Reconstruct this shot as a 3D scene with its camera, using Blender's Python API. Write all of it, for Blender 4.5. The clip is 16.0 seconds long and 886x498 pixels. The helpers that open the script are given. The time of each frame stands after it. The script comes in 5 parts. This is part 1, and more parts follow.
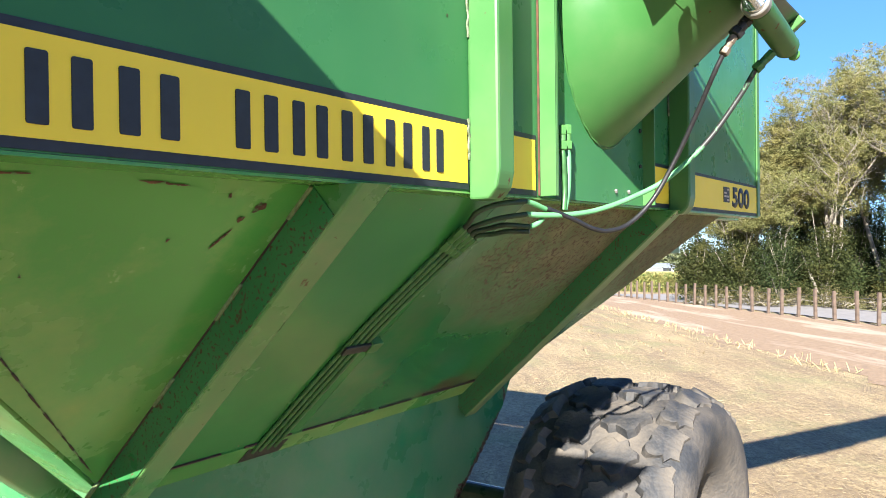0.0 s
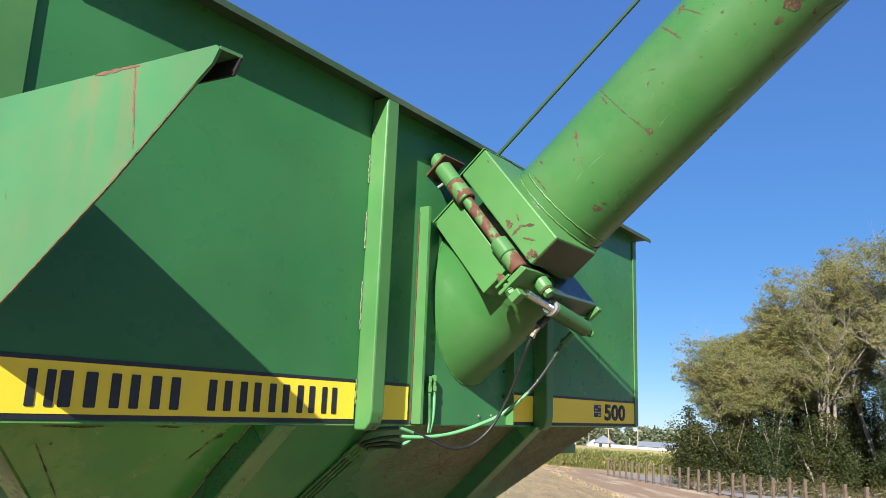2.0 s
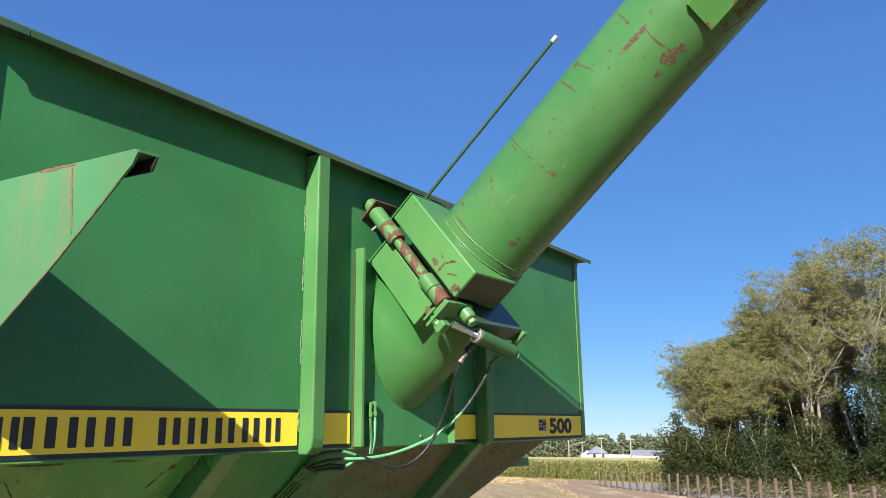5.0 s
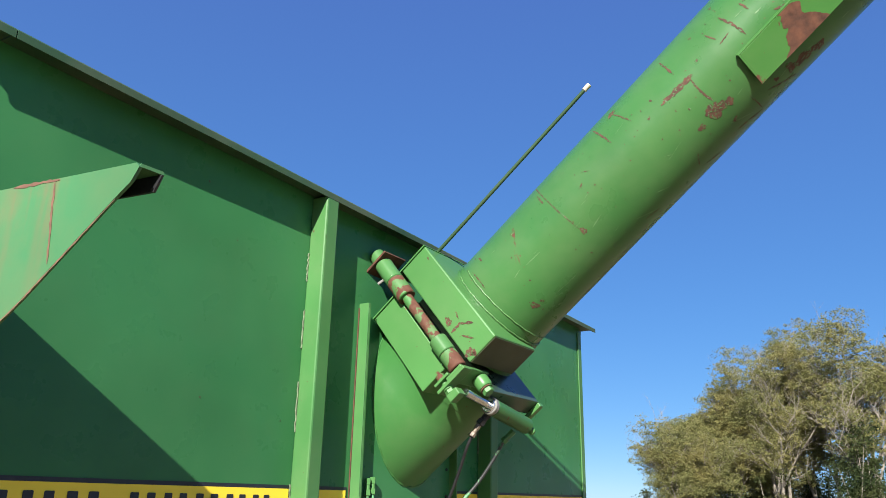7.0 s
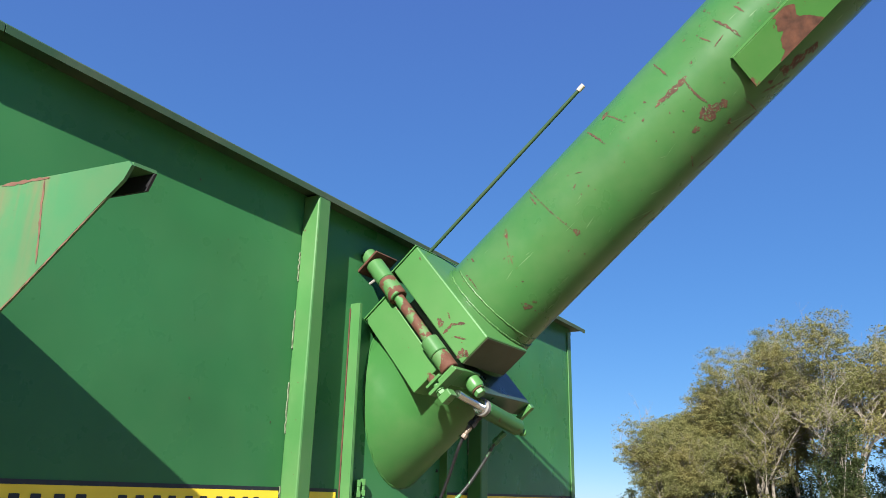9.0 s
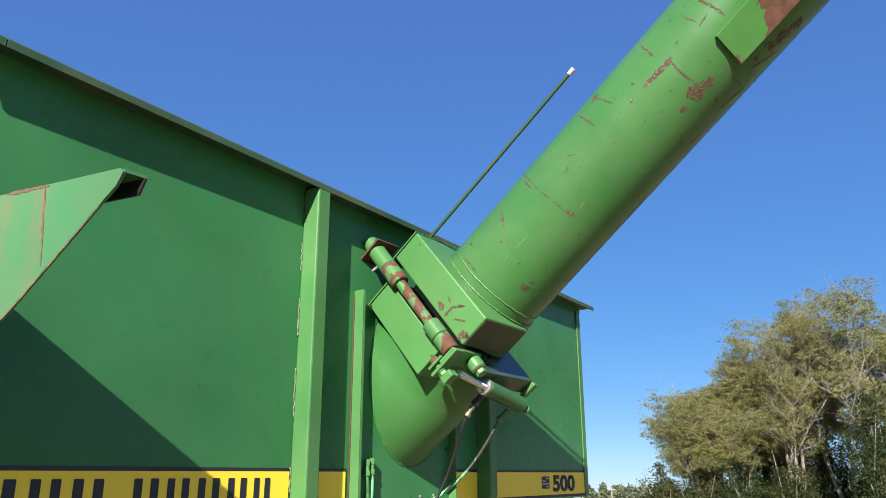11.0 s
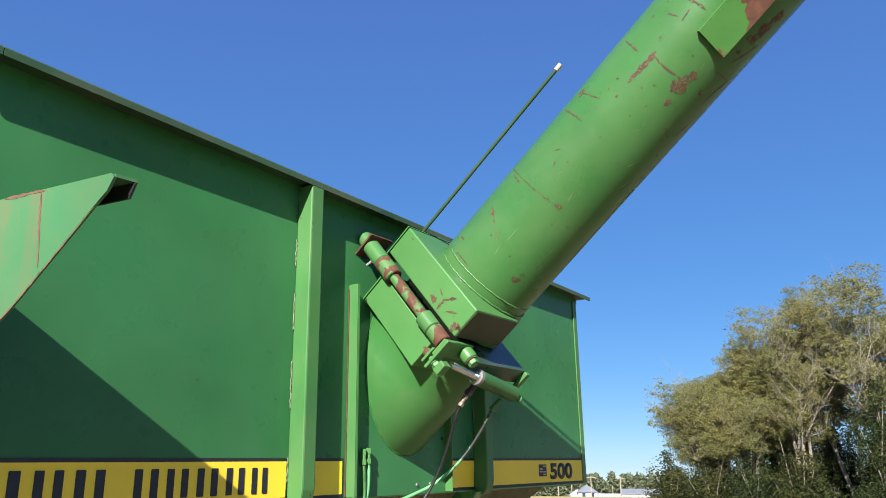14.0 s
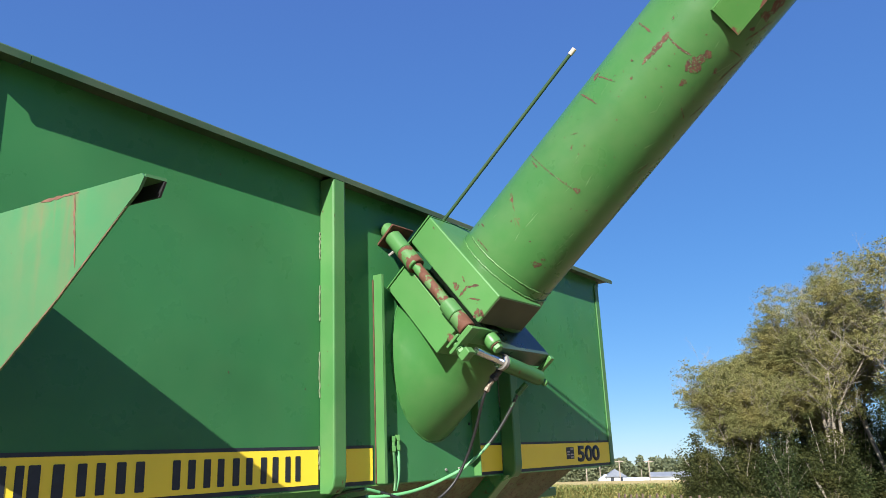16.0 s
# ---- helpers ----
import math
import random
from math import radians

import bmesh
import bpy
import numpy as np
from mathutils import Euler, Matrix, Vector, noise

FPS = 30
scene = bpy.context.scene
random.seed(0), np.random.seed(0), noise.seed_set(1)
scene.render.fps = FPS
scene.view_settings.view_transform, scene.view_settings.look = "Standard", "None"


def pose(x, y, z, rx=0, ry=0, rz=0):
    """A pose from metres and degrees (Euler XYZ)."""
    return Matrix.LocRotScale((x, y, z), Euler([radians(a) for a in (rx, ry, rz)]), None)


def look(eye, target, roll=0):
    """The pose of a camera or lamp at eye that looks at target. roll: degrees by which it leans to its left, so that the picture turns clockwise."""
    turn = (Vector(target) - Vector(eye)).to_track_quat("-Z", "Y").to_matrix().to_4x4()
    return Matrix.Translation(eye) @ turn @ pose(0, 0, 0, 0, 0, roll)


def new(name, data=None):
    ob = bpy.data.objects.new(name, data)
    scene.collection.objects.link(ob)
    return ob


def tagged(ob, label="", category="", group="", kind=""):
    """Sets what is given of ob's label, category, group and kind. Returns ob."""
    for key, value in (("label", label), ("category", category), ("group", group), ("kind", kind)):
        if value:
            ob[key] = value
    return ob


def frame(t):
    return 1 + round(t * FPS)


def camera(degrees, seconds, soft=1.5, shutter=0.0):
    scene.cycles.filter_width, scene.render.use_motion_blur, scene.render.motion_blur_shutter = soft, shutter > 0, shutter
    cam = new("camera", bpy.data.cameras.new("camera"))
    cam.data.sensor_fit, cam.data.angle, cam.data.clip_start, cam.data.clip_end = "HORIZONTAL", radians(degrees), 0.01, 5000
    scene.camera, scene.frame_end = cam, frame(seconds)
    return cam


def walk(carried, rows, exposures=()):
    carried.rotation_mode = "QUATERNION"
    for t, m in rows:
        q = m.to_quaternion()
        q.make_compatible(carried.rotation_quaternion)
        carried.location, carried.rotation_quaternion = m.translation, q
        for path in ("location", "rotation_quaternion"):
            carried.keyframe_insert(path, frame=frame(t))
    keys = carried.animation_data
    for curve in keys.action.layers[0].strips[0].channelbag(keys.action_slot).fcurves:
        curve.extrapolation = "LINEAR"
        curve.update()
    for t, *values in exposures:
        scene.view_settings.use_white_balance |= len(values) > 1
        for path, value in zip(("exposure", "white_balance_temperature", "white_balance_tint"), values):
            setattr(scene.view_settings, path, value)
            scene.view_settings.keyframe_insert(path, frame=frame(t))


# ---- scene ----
cam = camera(60.6, 16.0, 0.8)
LEVEL = pose(0, 0, 0, 0, -2.4, 0)  # the cart stands nose-up by this much
PATH = [
    (0, (-1.248, -0.818, 1.727), (0.391, 0.33, 1.71), -0.7),
    (0.5, (-1.43, -1.122, 1.825), (0.175, 0.056, 2.023), -0.3),
    (1, (-1.528, -1.393, 1.852), (0.021, -0.156, 2.118), 2.2),
    (1.5, (-1.672, -1.545, 1.883), (-0.089, -0.381, 2.253), 2.2),
    (2, (-1.868, -1.661, 1.885), (-0.273, -0.526, 2.298), 2.2),
    (2.5, (-1.96, -1.847, 1.884), (-0.391, -0.675, 2.29), 1.1),
    (3, (-2.004, -2.061, 1.859), (-0.438, -0.882, 2.253), 0.0),
    (5.5, (-1.994, -1.982, 1.911), (-0.375, -0.918, 2.411), -0.6),
    (6, (-1.93, -1.933, 1.919), (-0.317, -0.89, 2.477), 0.1),
    (6.5, (-1.886, -1.807, 1.933), (-0.277, -0.782, 2.533), 0.7),
    (7, (-1.852, -1.72, 1.944), (-0.243, -0.707, 2.565), 1.3),
    (7.5, (-1.831, -1.684, 1.948), (-0.218, -0.682, 2.576), 1.7),
    (8, (-1.841, -1.684, 1.949), (-0.221, -0.694, 2.577), 1.7),
    (8.5, (-1.849, -1.694, 1.957), (-0.223, -0.711, 2.58), 1.6),
    (9, (-1.849, -1.697, 1.955), (-0.222, -0.712, 2.573), 1.4),
    (11.5, (-1.881, -1.846, 1.937), (-0.277, -0.789, 2.494), -0.4),
    (12, (-1.886, -1.871, 1.93), (-0.29, -0.798, 2.478), -0.4),
    (12.5, (-1.885, -1.875, 1.931), (-0.292, -0.796, 2.479), -0.5),
    (13, (-1.893, -1.874, 1.933), (-0.298, -0.803, 2.485), -0.5),
    (13.5, (-1.894, -1.882, 1.937), (-0.293, -0.818, 2.489), -0.5),
    (14, (-1.896, -1.888, 1.936), (-0.289, -0.831, 2.486), -0.8),
    (14.5, (-1.907, -1.894, 1.938), (-0.301, -0.831, 2.478), -1.1),
    (15, (-1.913, -1.911, 1.933), (-0.314, -0.833, 2.464), -1.6),
    (15.5, (-1.922, -1.921, 1.929), (-0.335, -0.823, 2.453), -2.0),
    (16, (-1.924, -1.902, 1.921), (-0.342, -0.797, 2.446), -2.4),
]
walk(cam, [(t, LEVEL @ look(eye, target, roll)) for t, eye, target, roll in PATH],
     [(0.0, 2.24), (0.5, 1.90), (1.0, 1.64), (1.6, 1.46), (2.5, 1.38), (5.5, 1.38), (16.0, 1.38)])

# ---- light ----
SUN_TO = (LEVEL.to_3x3() @ Vector((-3.0, -1.0, 1.86))).normalized()
world = bpy.data.worlds.new("world")
scene.world = world
world.use_nodes = True
wn = world.node_tree
sky = wn.nodes.new("ShaderNodeTexSky")
sky.sky_type = "NISHITA"
sky.sun_disc = False
sky.sun_elevation = math.asin(SUN_TO.z)
sky.sun_rotation = math.atan2(SUN_TO.x, SUN_TO.y)
sky.altitude, sky.air_density, sky.dust_density, sky.ozone_density = 600.0, 1.0, 0.0, 3.0
hue = wn.nodes.new("ShaderNodeHueSaturation")
hue.inputs["Saturation"].default_value = 1.30
wn.links.new(sky.outputs[0], hue.inputs["Color"])
clear = wn.nodes.new("ShaderNodeMix")
clear.data_type = "RGBA"
clear.inputs[0].default_value = 0.52
# clear autumn blue that deepens upwards
sky_dir = wn.nodes.new("ShaderNodeTexCoord")
sky_xyz = wn.nodes.new("ShaderNodeSeparateXYZ")
wn.links.new(sky_dir.outputs["Generated"], sky_xyz.inputs[0])
height = wn.nodes.new("ShaderNodeMapRange")
height.inputs[1].default_value, height.inputs[2].default_value = 0.05, 0.62
wn.links.new(sky_xyz.outputs[2], height.inputs[0])
blue = wn.nodes.new("ShaderNodeMix")
blue.data_type = "RGBA"
blue.inputs[6].default_value = (1.10, 2.85, 6.5, 1)
blue.inputs[7].default_value = (1.02, 1.92, 5.9, 1)
wn.links.new(height.outputs[0], blue.inputs[0])
wn.links.new(blue.outputs[2], clear.inputs[7])
wn.links.new(hue.outputs[0], clear.inputs[6])
wn.links.new(clear.outputs[2], wn.nodes["Background"].inputs[0])
wn.nodes["Background"].inputs[1].default_value = 0.051
sun = new("sun", bpy.data.lights.new("sun", "SUN"))
sun.data.energy, sun.data.angle, sun.data.color = 5.0, radians(0.5), (1.0, 0.95, 0.87)
sun.matrix_world = look(SUN_TO * 60, (0, 0, 0))


# ---- materials ----
def nodes_of(name):
    m = bpy.data.materials.new(name)
    m.use_nodes = True
    return m, m.node_tree, m.node_tree.nodes["Principled BSDF"]


def add(nt, kind, **values):
    n = nt.nodes.new(kind)
    for key, value in values.items():
        n.inputs[key.replace("_", " ")].default_value = value
    return n


def noise_node(nt, scale, detail=4.0, rough=0.55, stretch=None, coords="Object", distortion=0.0):
    tc = nt.nodes.new("ShaderNodeTexCoord")
    out = tc.outputs[coords]
    if stretch:
        mp = nt.nodes.new("ShaderNodeMapping")
        mp.inputs["Scale"].default_value = stretch[:3]
        if len(stretch) > 3:
            turn = nt.nodes.new("ShaderNodeMapping")
            turn.inputs["Rotation"].default_value = (0, 0, stretch[3])
            nt.links.new(out, turn.inputs[0])
            out = turn.outputs[0]
        nt.links.new(out, mp.inputs[0])
        out = mp.outputs[0]
    n = add(nt, "ShaderNodeTexNoise", Scale=scale, Detail=detail, Roughness=rough, Distortion=distortion)
    nt.links.new(out, n.inputs["Vector"])
    return n.outputs["Fac"]


def ramp(nt, fac, a, b, lo=0.0, hi=1.0):
    r = nt.nodes.new("ShaderNodeMapRange")
    for i, v in enumerate((a, b, lo, hi)):
        r.inputs[i + 1].default_value = v
    nt.links.new(fac, r.inputs[0])
    return r.outputs[0]


def mix(nt, fac, a, b, mode="MIX"):
    m = nt.nodes.new("ShaderNodeMix")
    m.data_type, m.blend_type = "RGBA", mode
    for sock, v in ((m.inputs[0], fac), (m.inputs[6], a), (m.inputs[7], b)):
        if isinstance(v, bpy.types.NodeSocket):
            nt.links.new(v, sock)
        elif isinstance(v, float):
            sock.default_value = v
        else:
            sock.default_value = (*v, 1)
    return m.outputs[2]


def math_node(nt, op, a, b):
    m = nt.nodes.new("ShaderNodeMath")
    m.operation = op
    for i, v in enumerate((a, b)):
        if isinstance(v, bpy.types.NodeSocket):
            nt.links.new(v, m.inputs[i])
        else:
            m.inputs[i].default_value = v
    return m.outputs[0]


def bump(nt, bsdf, height, strength=0.3, distance=0.01):
    b = add(nt, "ShaderNodeBump", Strength=strength, Distance=distance)
    nt.links.new(height, b.inputs["Height"])
    nt.links.new(b.outputs[0], bsdf.inputs["Normal"])


RUST = (0.13, 0.045, 0.025)


def paint(name, base, rough=0.3, chips=0.0, chip_scale=6.0, dust=0.15, dust_colour=(0.30, 0.27, 0.17), fade=0.25, wave=0.25, metal_wave=1.6, stretch=None, gloss=1.38, speck=0.0):
    """Enamel on sheet steel: chips down to rust, dust film, slow waves of the sheet."""
    m, nt, b = nodes_of(name)
    tone = ramp(nt, noise_node(nt, 1.3, 3.0), 0.3, 0.75)
    col = mix(nt, tone, tuple(c * (1 - fade) for c in base), tuple(min(1, c * (1 + fade * 0.7)) for c in base))
    film = math_node(nt, "MULTIPLY", ramp(nt, noise_node(nt, 3.0, 8.0, 0.65), 0.42, 0.75), dust)
    col = mix(nt, film, col, dust_colour)
    r = math_node(nt, "ADD", ramp(nt, noise_node(nt, 9.0, 5.0), 0.2, 0.8, rough - 0.06, rough + 0.08), math_node(nt, "MULTIPLY", film, 0.6))
    if chips > 0:
        big = ramp(nt, noise_node(nt, chip_scale, 7.0, 0.62, stretch, distortion=0.5), 0.74 - 0.12 * chips, 0.76 - 0.12 * chips)
        small = ramp(nt, noise_node(nt, chip_scale * 9, 4.0, 0.6), 0.735 - 0.03 * chips - speck, 0.75 - 0.03 * chips - speck)
        chip = math_node(nt, "MAXIMUM", big, small)
        rust = mix(nt, ramp(nt, noise_node(nt, 45.0, 5.0), 0.3, 0.7), tuple(c * 0.55 for c in RUST), (0.108, 0.048, 0.030))
        col = mix(nt, chip, col, rust)
        r = math_node(nt, "MAXIMUM", r, math_node(nt, "MULTIPLY", chip, 0.8))
    nt.links.new(col, b.inputs["Base Color"])
    nt.links.new(r, b.inputs["Roughness"])
    b.inputs["IOR"].default_value = gloss
    h = math_node(nt, "ADD", math_node(nt, "MULTIPLY", noise_node(nt, metal_wave, 1.0), 1.0), math_node(nt, "MULTIPLY", noise_node(nt, 160.0, 2.0), 0.006))
    bump(nt, b, h, wave, 0.03)
    return m


def plain(name, base, rough=0.6, metallic=0.0, vary=0.25, scale=20.0, relief=0.15):
    m, nt, b = nodes_of(name)
    f = noise_node(nt, scale, 5.0)
    nt.links.new(mix(nt, ramp(nt, f, 0.25, 0.75), tuple(c * (1 - vary) for c in base), tuple(min(1, c * (1 + vary)) for c in base)), b.inputs["Base Color"])
    nt.links.new(ramp(nt, noise_node(nt, scale * 2.3, 4.0), 0.2, 0.8, max(0.03, rough - 0.1), min(1, rough + 0.1)), b.inputs["Roughness"])
    b.inputs["Metallic"].default_value = metallic
    bump(nt, b, f, relief, 0.004)
    return m


GREEN = (0.052, 0.162, 0.048)
M_WALL = paint("wall_paint", (0.034, 0.155, 0.052), 0.28, 0.0, dust=0.04, wave=0.10, gloss=1.30)
M_GREEN = paint("green_paint", GREEN, 0.30, 0.35, 9.0, dust=0.12, wave=0.06)
M_POST = paint("post_paint", GREEN, 0.34, 0.45, 14.0, dust=0.12, wave=0.05)
M_TUBE = paint("tube_paint", (0.037, 0.126, 0.034), 0.28, 0.45, 5.0, dust=0.10, wave=0.06, stretch=(1, 1, 0.55))
M_BOX = paint("box_paint", (0.057, 0.172, 0.048), 0.38, 0.5, 7.0, dust=0.08, wave=0.05)


def arm_material():
    """Arm paint with a soft rust stain running down from its top edge."""
    m = paint("stained_arm_paint", (0.043, 0.142, 0.055), 0.36, 0.25, 10.0, dust=0.15, dust_colour=(0.30, 0.12, 0.07), wave=0.05)
    nt = m.node_tree
    b = nt.nodes["Principled BSDF"]
    old = b.inputs["Base Color"].links[0].from_socket
    tc = nt.nodes.new("ShaderNodeTexCoord")
    xyz = nt.nodes.new("ShaderNodeSeparateXYZ")
    nt.links.new(tc.outputs["Object"], xyz.inputs[0])
    down = ramp(nt, xyz.outputs[2], 2.20, 2.46)
    runs = ramp(nt, noise_node(nt, 26.0, 3.0, 0.6, (0.3, 1, 0.06)), 0.50, 0.68)
    top = ramp(nt, noise_node(nt, 9.0, 6.0, 0.65), 0.45, 0.65)
    side = math_node(nt, "MULTIPLY", ramp(nt, xyz.outputs[1], -0.53, -0.49), ramp(nt, xyz.outputs[1], -0.30, -0.38))
    f = math_node(nt, "MULTIPLY", math_node(nt, "MULTIPLY", down, side), math_node(nt, "ADD", math_node(nt, "MULTIPLY", runs, 0.34), math_node(nt, "MULTIPLY", top, 0.22)))
    nt.links.new(mix(nt, f, old, (0.20, 0.085, 0.055)), b.inputs["Base Color"])
    return m


M_ARM = arm_material()
M_RIM = paint("rim_paint", (0.028, 0.066, 0.032), 0.5, 0.6, 9.0, dust=0.55, dust_colour=(0.10, 0.105, 0.075), wave=0.04)
M_HOP = paint("hopper_paint", (0.066, 0.262, 0.056), 0.20, 0.0, 5.0, dust=0.45, gloss=1.42, dust_colour=(0.42, 0.39, 0.155), wave=0.30, metal_wave=2.6)
M_HOPCLEAN = paint("clean_hopper_paint", (0.036, 0.205, 0.050), 0.20, 0.1, 5.0, dust=0.08, gloss=1.36, dust_colour=(0.26, 0.25, 0.10), wave=0.30, metal_wave=2.6)
M_SUMP = paint("sump_paint", (0.023, 0.180, 0.068), 0.22, 0.9, 2.2, gloss=1.5, dust=0.35, wave=0.12)
M_RIB = paint("rib_paint", (0.043, 0.187, 0.043), 0.24, 0.6, 9.0, gloss=1.5, speck=0.02, dust=0.6, wave=0.08)
M_RUST = paint("worn_pin", (0.055, 0.170, 0.048), 0.5, 2.35, 22.0, dust=0.45, dust_colour=(0.15, 0.10, 0.07))
M_RUSTY = plain("rusty_steel", (0.078, 0.030, 0.016), 0.9, 0.0, 0.6, 30.0, 0.4)
M_YELLOW = paint("yellow_decal", (0.86, 0.62, 0.040), 0.45, 0.0, dust=0.06, dust_colour=(0.45, 0.36, 0.14), fade=0.06, wave=0.03, gloss=1.4)
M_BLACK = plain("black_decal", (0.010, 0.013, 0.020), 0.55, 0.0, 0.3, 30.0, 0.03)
M_DARKBOX = paint("dark_chipped_plate", (0.028, 0.055, 0.034), 0.28, 0.6, 8.0, dust=0.15, wave=0.04)
M_HOSE = plain("black_hose", (0.010, 0.010, 0.012), 0.5, 0.0, 0.4, 60.0, 0.2)
M_CHROME = plain("chrome", (0.60, 0.61, 0.63), 0.20, 1.0, 0.05, 20.0, 0.02)
M_STEEL = plain("bare_steel", (0.218, 0.211, 0.195), 0.55, 0.4, 0.2, 60.0, 0.1)
M_WELD = plain("weld_bead", (0.16, 0.21, 0.10), 0.6, 0.2, 0.4, 120.0, 0.6)
M_SEAM = plain("seam_rust", (0.042, 0.026, 0.018), 0.85, 0.0, 0.6, 40.0, 0.4)
M_RUBBER = paint("tyre_rubber", (0.036, 0.038, 0.042), 0.62, 0.0, dust=0.75, dust_colour=(0.20, 0.165, 0.125), fade=0.45, wave=0.16, metal_wave=60.0)
M_PIPE = plain("painted_line", (0.033, 0.117, 0.033), 0.45, 0.0, 0.4, 50.0, 0.1)


M_WELDGREEN = plain("painted_weld", (0.066, 0.160, 0.047), 0.5, 0.0, 0.75, 110.0, 0.6)
M_SCUFF = plain("scratched_paint", (0.101, 0.203, 0.078), 0.5, 0.0, 0.4, 60.0, 0.1)
M_CYL = paint("cylinder_paint", (0.035, 0.125, 0.035), 0.35, 1.1, 22.0, dust=0.3, dust_colour=(0.039, 0.031, 0.023), wave=0.03)
# Dark brown base carries the shade of the hinge box's down-facing end.
M_ENDSHADE = paint("shaded_end_paint", (0.030, 0.040, 0.020), 0.45, 0.7, 9.0, dust=0.5, dust_colour=(0.10, 0.075, 0.045), wave=0.04)
M_LOWER = paint("lower_tube_paint", (0.036, 0.138, 0.034), 0.36, 0.1, 5.0, dust=0.12, wave=0.05)
M_PLATE = paint("saddle_plate_paint", (0.043, 0.148, 0.031), 0.40, 1.55, 3.0, dust=0.1, wave=0.05)
M_GAUGE = paint("gauge_paint", (0.026, 0.062, 0.026), 0.5, 0.9, 6.0, dust=0.1)
M_DULL = plain("dull_fitting", (0.120, 0.092, 0.066), 0.55, 0.2, 0.4, 60.0, 0.2)
M_CHIPWELD = plain("chipped_weld", (0.105, 0.135, 0.075), 0.6, 0.0, 0.7, 90.0, 0.5)
M_STAIN = plain("rust_run", (0.125, 0.060, 0.036), 0.6, 0.0, 0.35, 40.0, 0.1)


def flake_material():
    """Rust with crumbs of the green paint still on it."""
    m, nt, b = nodes_of("flaking_rust")
    rust = mix(nt, ramp(nt, noise_node(nt, 45.0, 5.0), 0.3, 0.7), (0.040, 0.017, 0.010), (0.098, 0.040, 0.022))
    left = ramp(nt, noise_node(nt, 120.0, 5.0, 0.65), 0.54, 0.58)
    nt.links.new(mix(nt, left, rust, (0.040, 0.120, 0.032)), b.inputs["Base Color"])
    nt.links.new(ramp(nt, left, 0.0, 1.0, 0.85, 0.35), b.inputs["Roughness"])
    bump(nt, b, left, 0.4, 0.002)
    return m


M_FLAKE = flake_material()
M_TIP = plain("worn_tip", (0.429, 0.351, 0.281), 0.6, 0.0, 0.3, 80.0, 0.1)


def overspray_material():
    """Black rubber hose, its low end coated green by a careless respray, flecked above."""
    m, nt, b = nodes_of("oversprayed_hose")
    tc = nt.nodes.new("ShaderNodeTexCoord")
    xyz = nt.nodes.new("ShaderNodeSeparateXYZ")
    nt.links.new(tc.outputs["Object"], xyz.inputs[0])
    low = ramp(nt, xyz.outputs[2], 1.85, 1.98, 0.42, -0.10)
    f = ramp(nt, math_node(nt, "ADD", noise_node(nt, 55.0, 5.0, 0.6, (1, 1, 0.35)), low), 0.50, 0.62)
    col = mix(nt, f, (0.018, 0.020, 0.020), mix(nt, noise_node(nt, 30.0, 3.0), (0.07, 0.26, 0.09), (0.13, 0.37, 0.17)))
    nt.links.new(col, b.inputs["Base Color"])
    b.inputs["Roughness"].default_value = 0.5
    bump(nt, b, f, 0.3, 0.002)
    return m


M_PAINTHOSE = overspray_material()
M_FLECKED = paint("flecked_hose", (0.020, 0.030, 0.022), 0.5, 0.0, dust=0.55, dust_colour=(0.09, 0.26, 0.10), wave=0.03)
# Real rust specks; the darker green puts the webs' shade into the colour.
M_WEB = paint("shaded_rib_web", (0.026, 0.150, 0.046), 0.30, 0.95, 15.0, speck=0.112, dust=0.10, wave=0.08)


def mud_material():
    """Hopper paint with a splash of dried mud thrown up by the tyre."""
    m, nt, b = nodes_of("mud_splashed_paint")
    tc = nt.nodes.new("ShaderNodeTexCoord")
    xyz = nt.nodes.new("ShaderNodeSeparateXYZ")
    nt.links.new(tc.outputs["Object"], xyz.inputs[0])
    far = ramp(nt, xyz.outputs[0], 0.20, 0.85)
    high = ramp(nt, xyz.outputs[2], 1.38, 1.66)
    wide = ramp(nt, noise_node(nt, 5.0, 4.0), 0.3, 0.7, -0.2, 0.2)
    zone = math_node(nt, "ADD", math_node(nt, "MULTIPLY", far, high), wide)
    zone = ramp(nt, zone, 0.10, 0.95)
    grain = ramp(nt, noise_node(nt, 85.0, 4.0, 0.6), 0.53, 0.60)
    clot = math_node(nt, "MULTIPLY", grain, ramp(nt, zone, 0.28, 0.58))
    clean = mix(nt, ramp(nt, noise_node(nt, 3.0, 7.0, 0.65), 0.45, 0.75, 0.0, 0.5), (0.028, 0.170, 0.050), (0.18, 0.16, 0.09))
    film = mix(nt, ramp(nt, noise_node(nt, 12.0, 4.0), 0.3, 0.7), (0.095, 0.110, 0.050), (0.175, 0.158, 0.085))
    col = mix(nt, zone, clean, film)
    col = mix(nt, clot, col, mix(nt, noise_node(nt, 70.0, 3.0), (0.035, 0.020, 0.012), (0.15, 0.085, 0.05)))
    foot = math_node(nt, "MULTIPLY", ramp(nt, xyz.outputs[2], 1.20, 1.33, 0.24, 0.0), ramp(nt, xyz.outputs[0], 0.35, 0.75))
    rust = ramp(nt, math_node(nt, "ADD", noise_node(nt, 5.0, 8.0, 0.7), foot), 0.68, 0.78, 0.0, 0.85)
    col = mix(nt, rust, col, (0.10, 0.042, 0.026))
    nt.links.new(col, b.inputs["Base Color"])
    nt.links.new(ramp(nt, zone, 0.0, 1.0, 0.20, 0.9), b.inputs["Roughness"])
    bump(nt, b, clot, 0.7, 0.008)
    return m


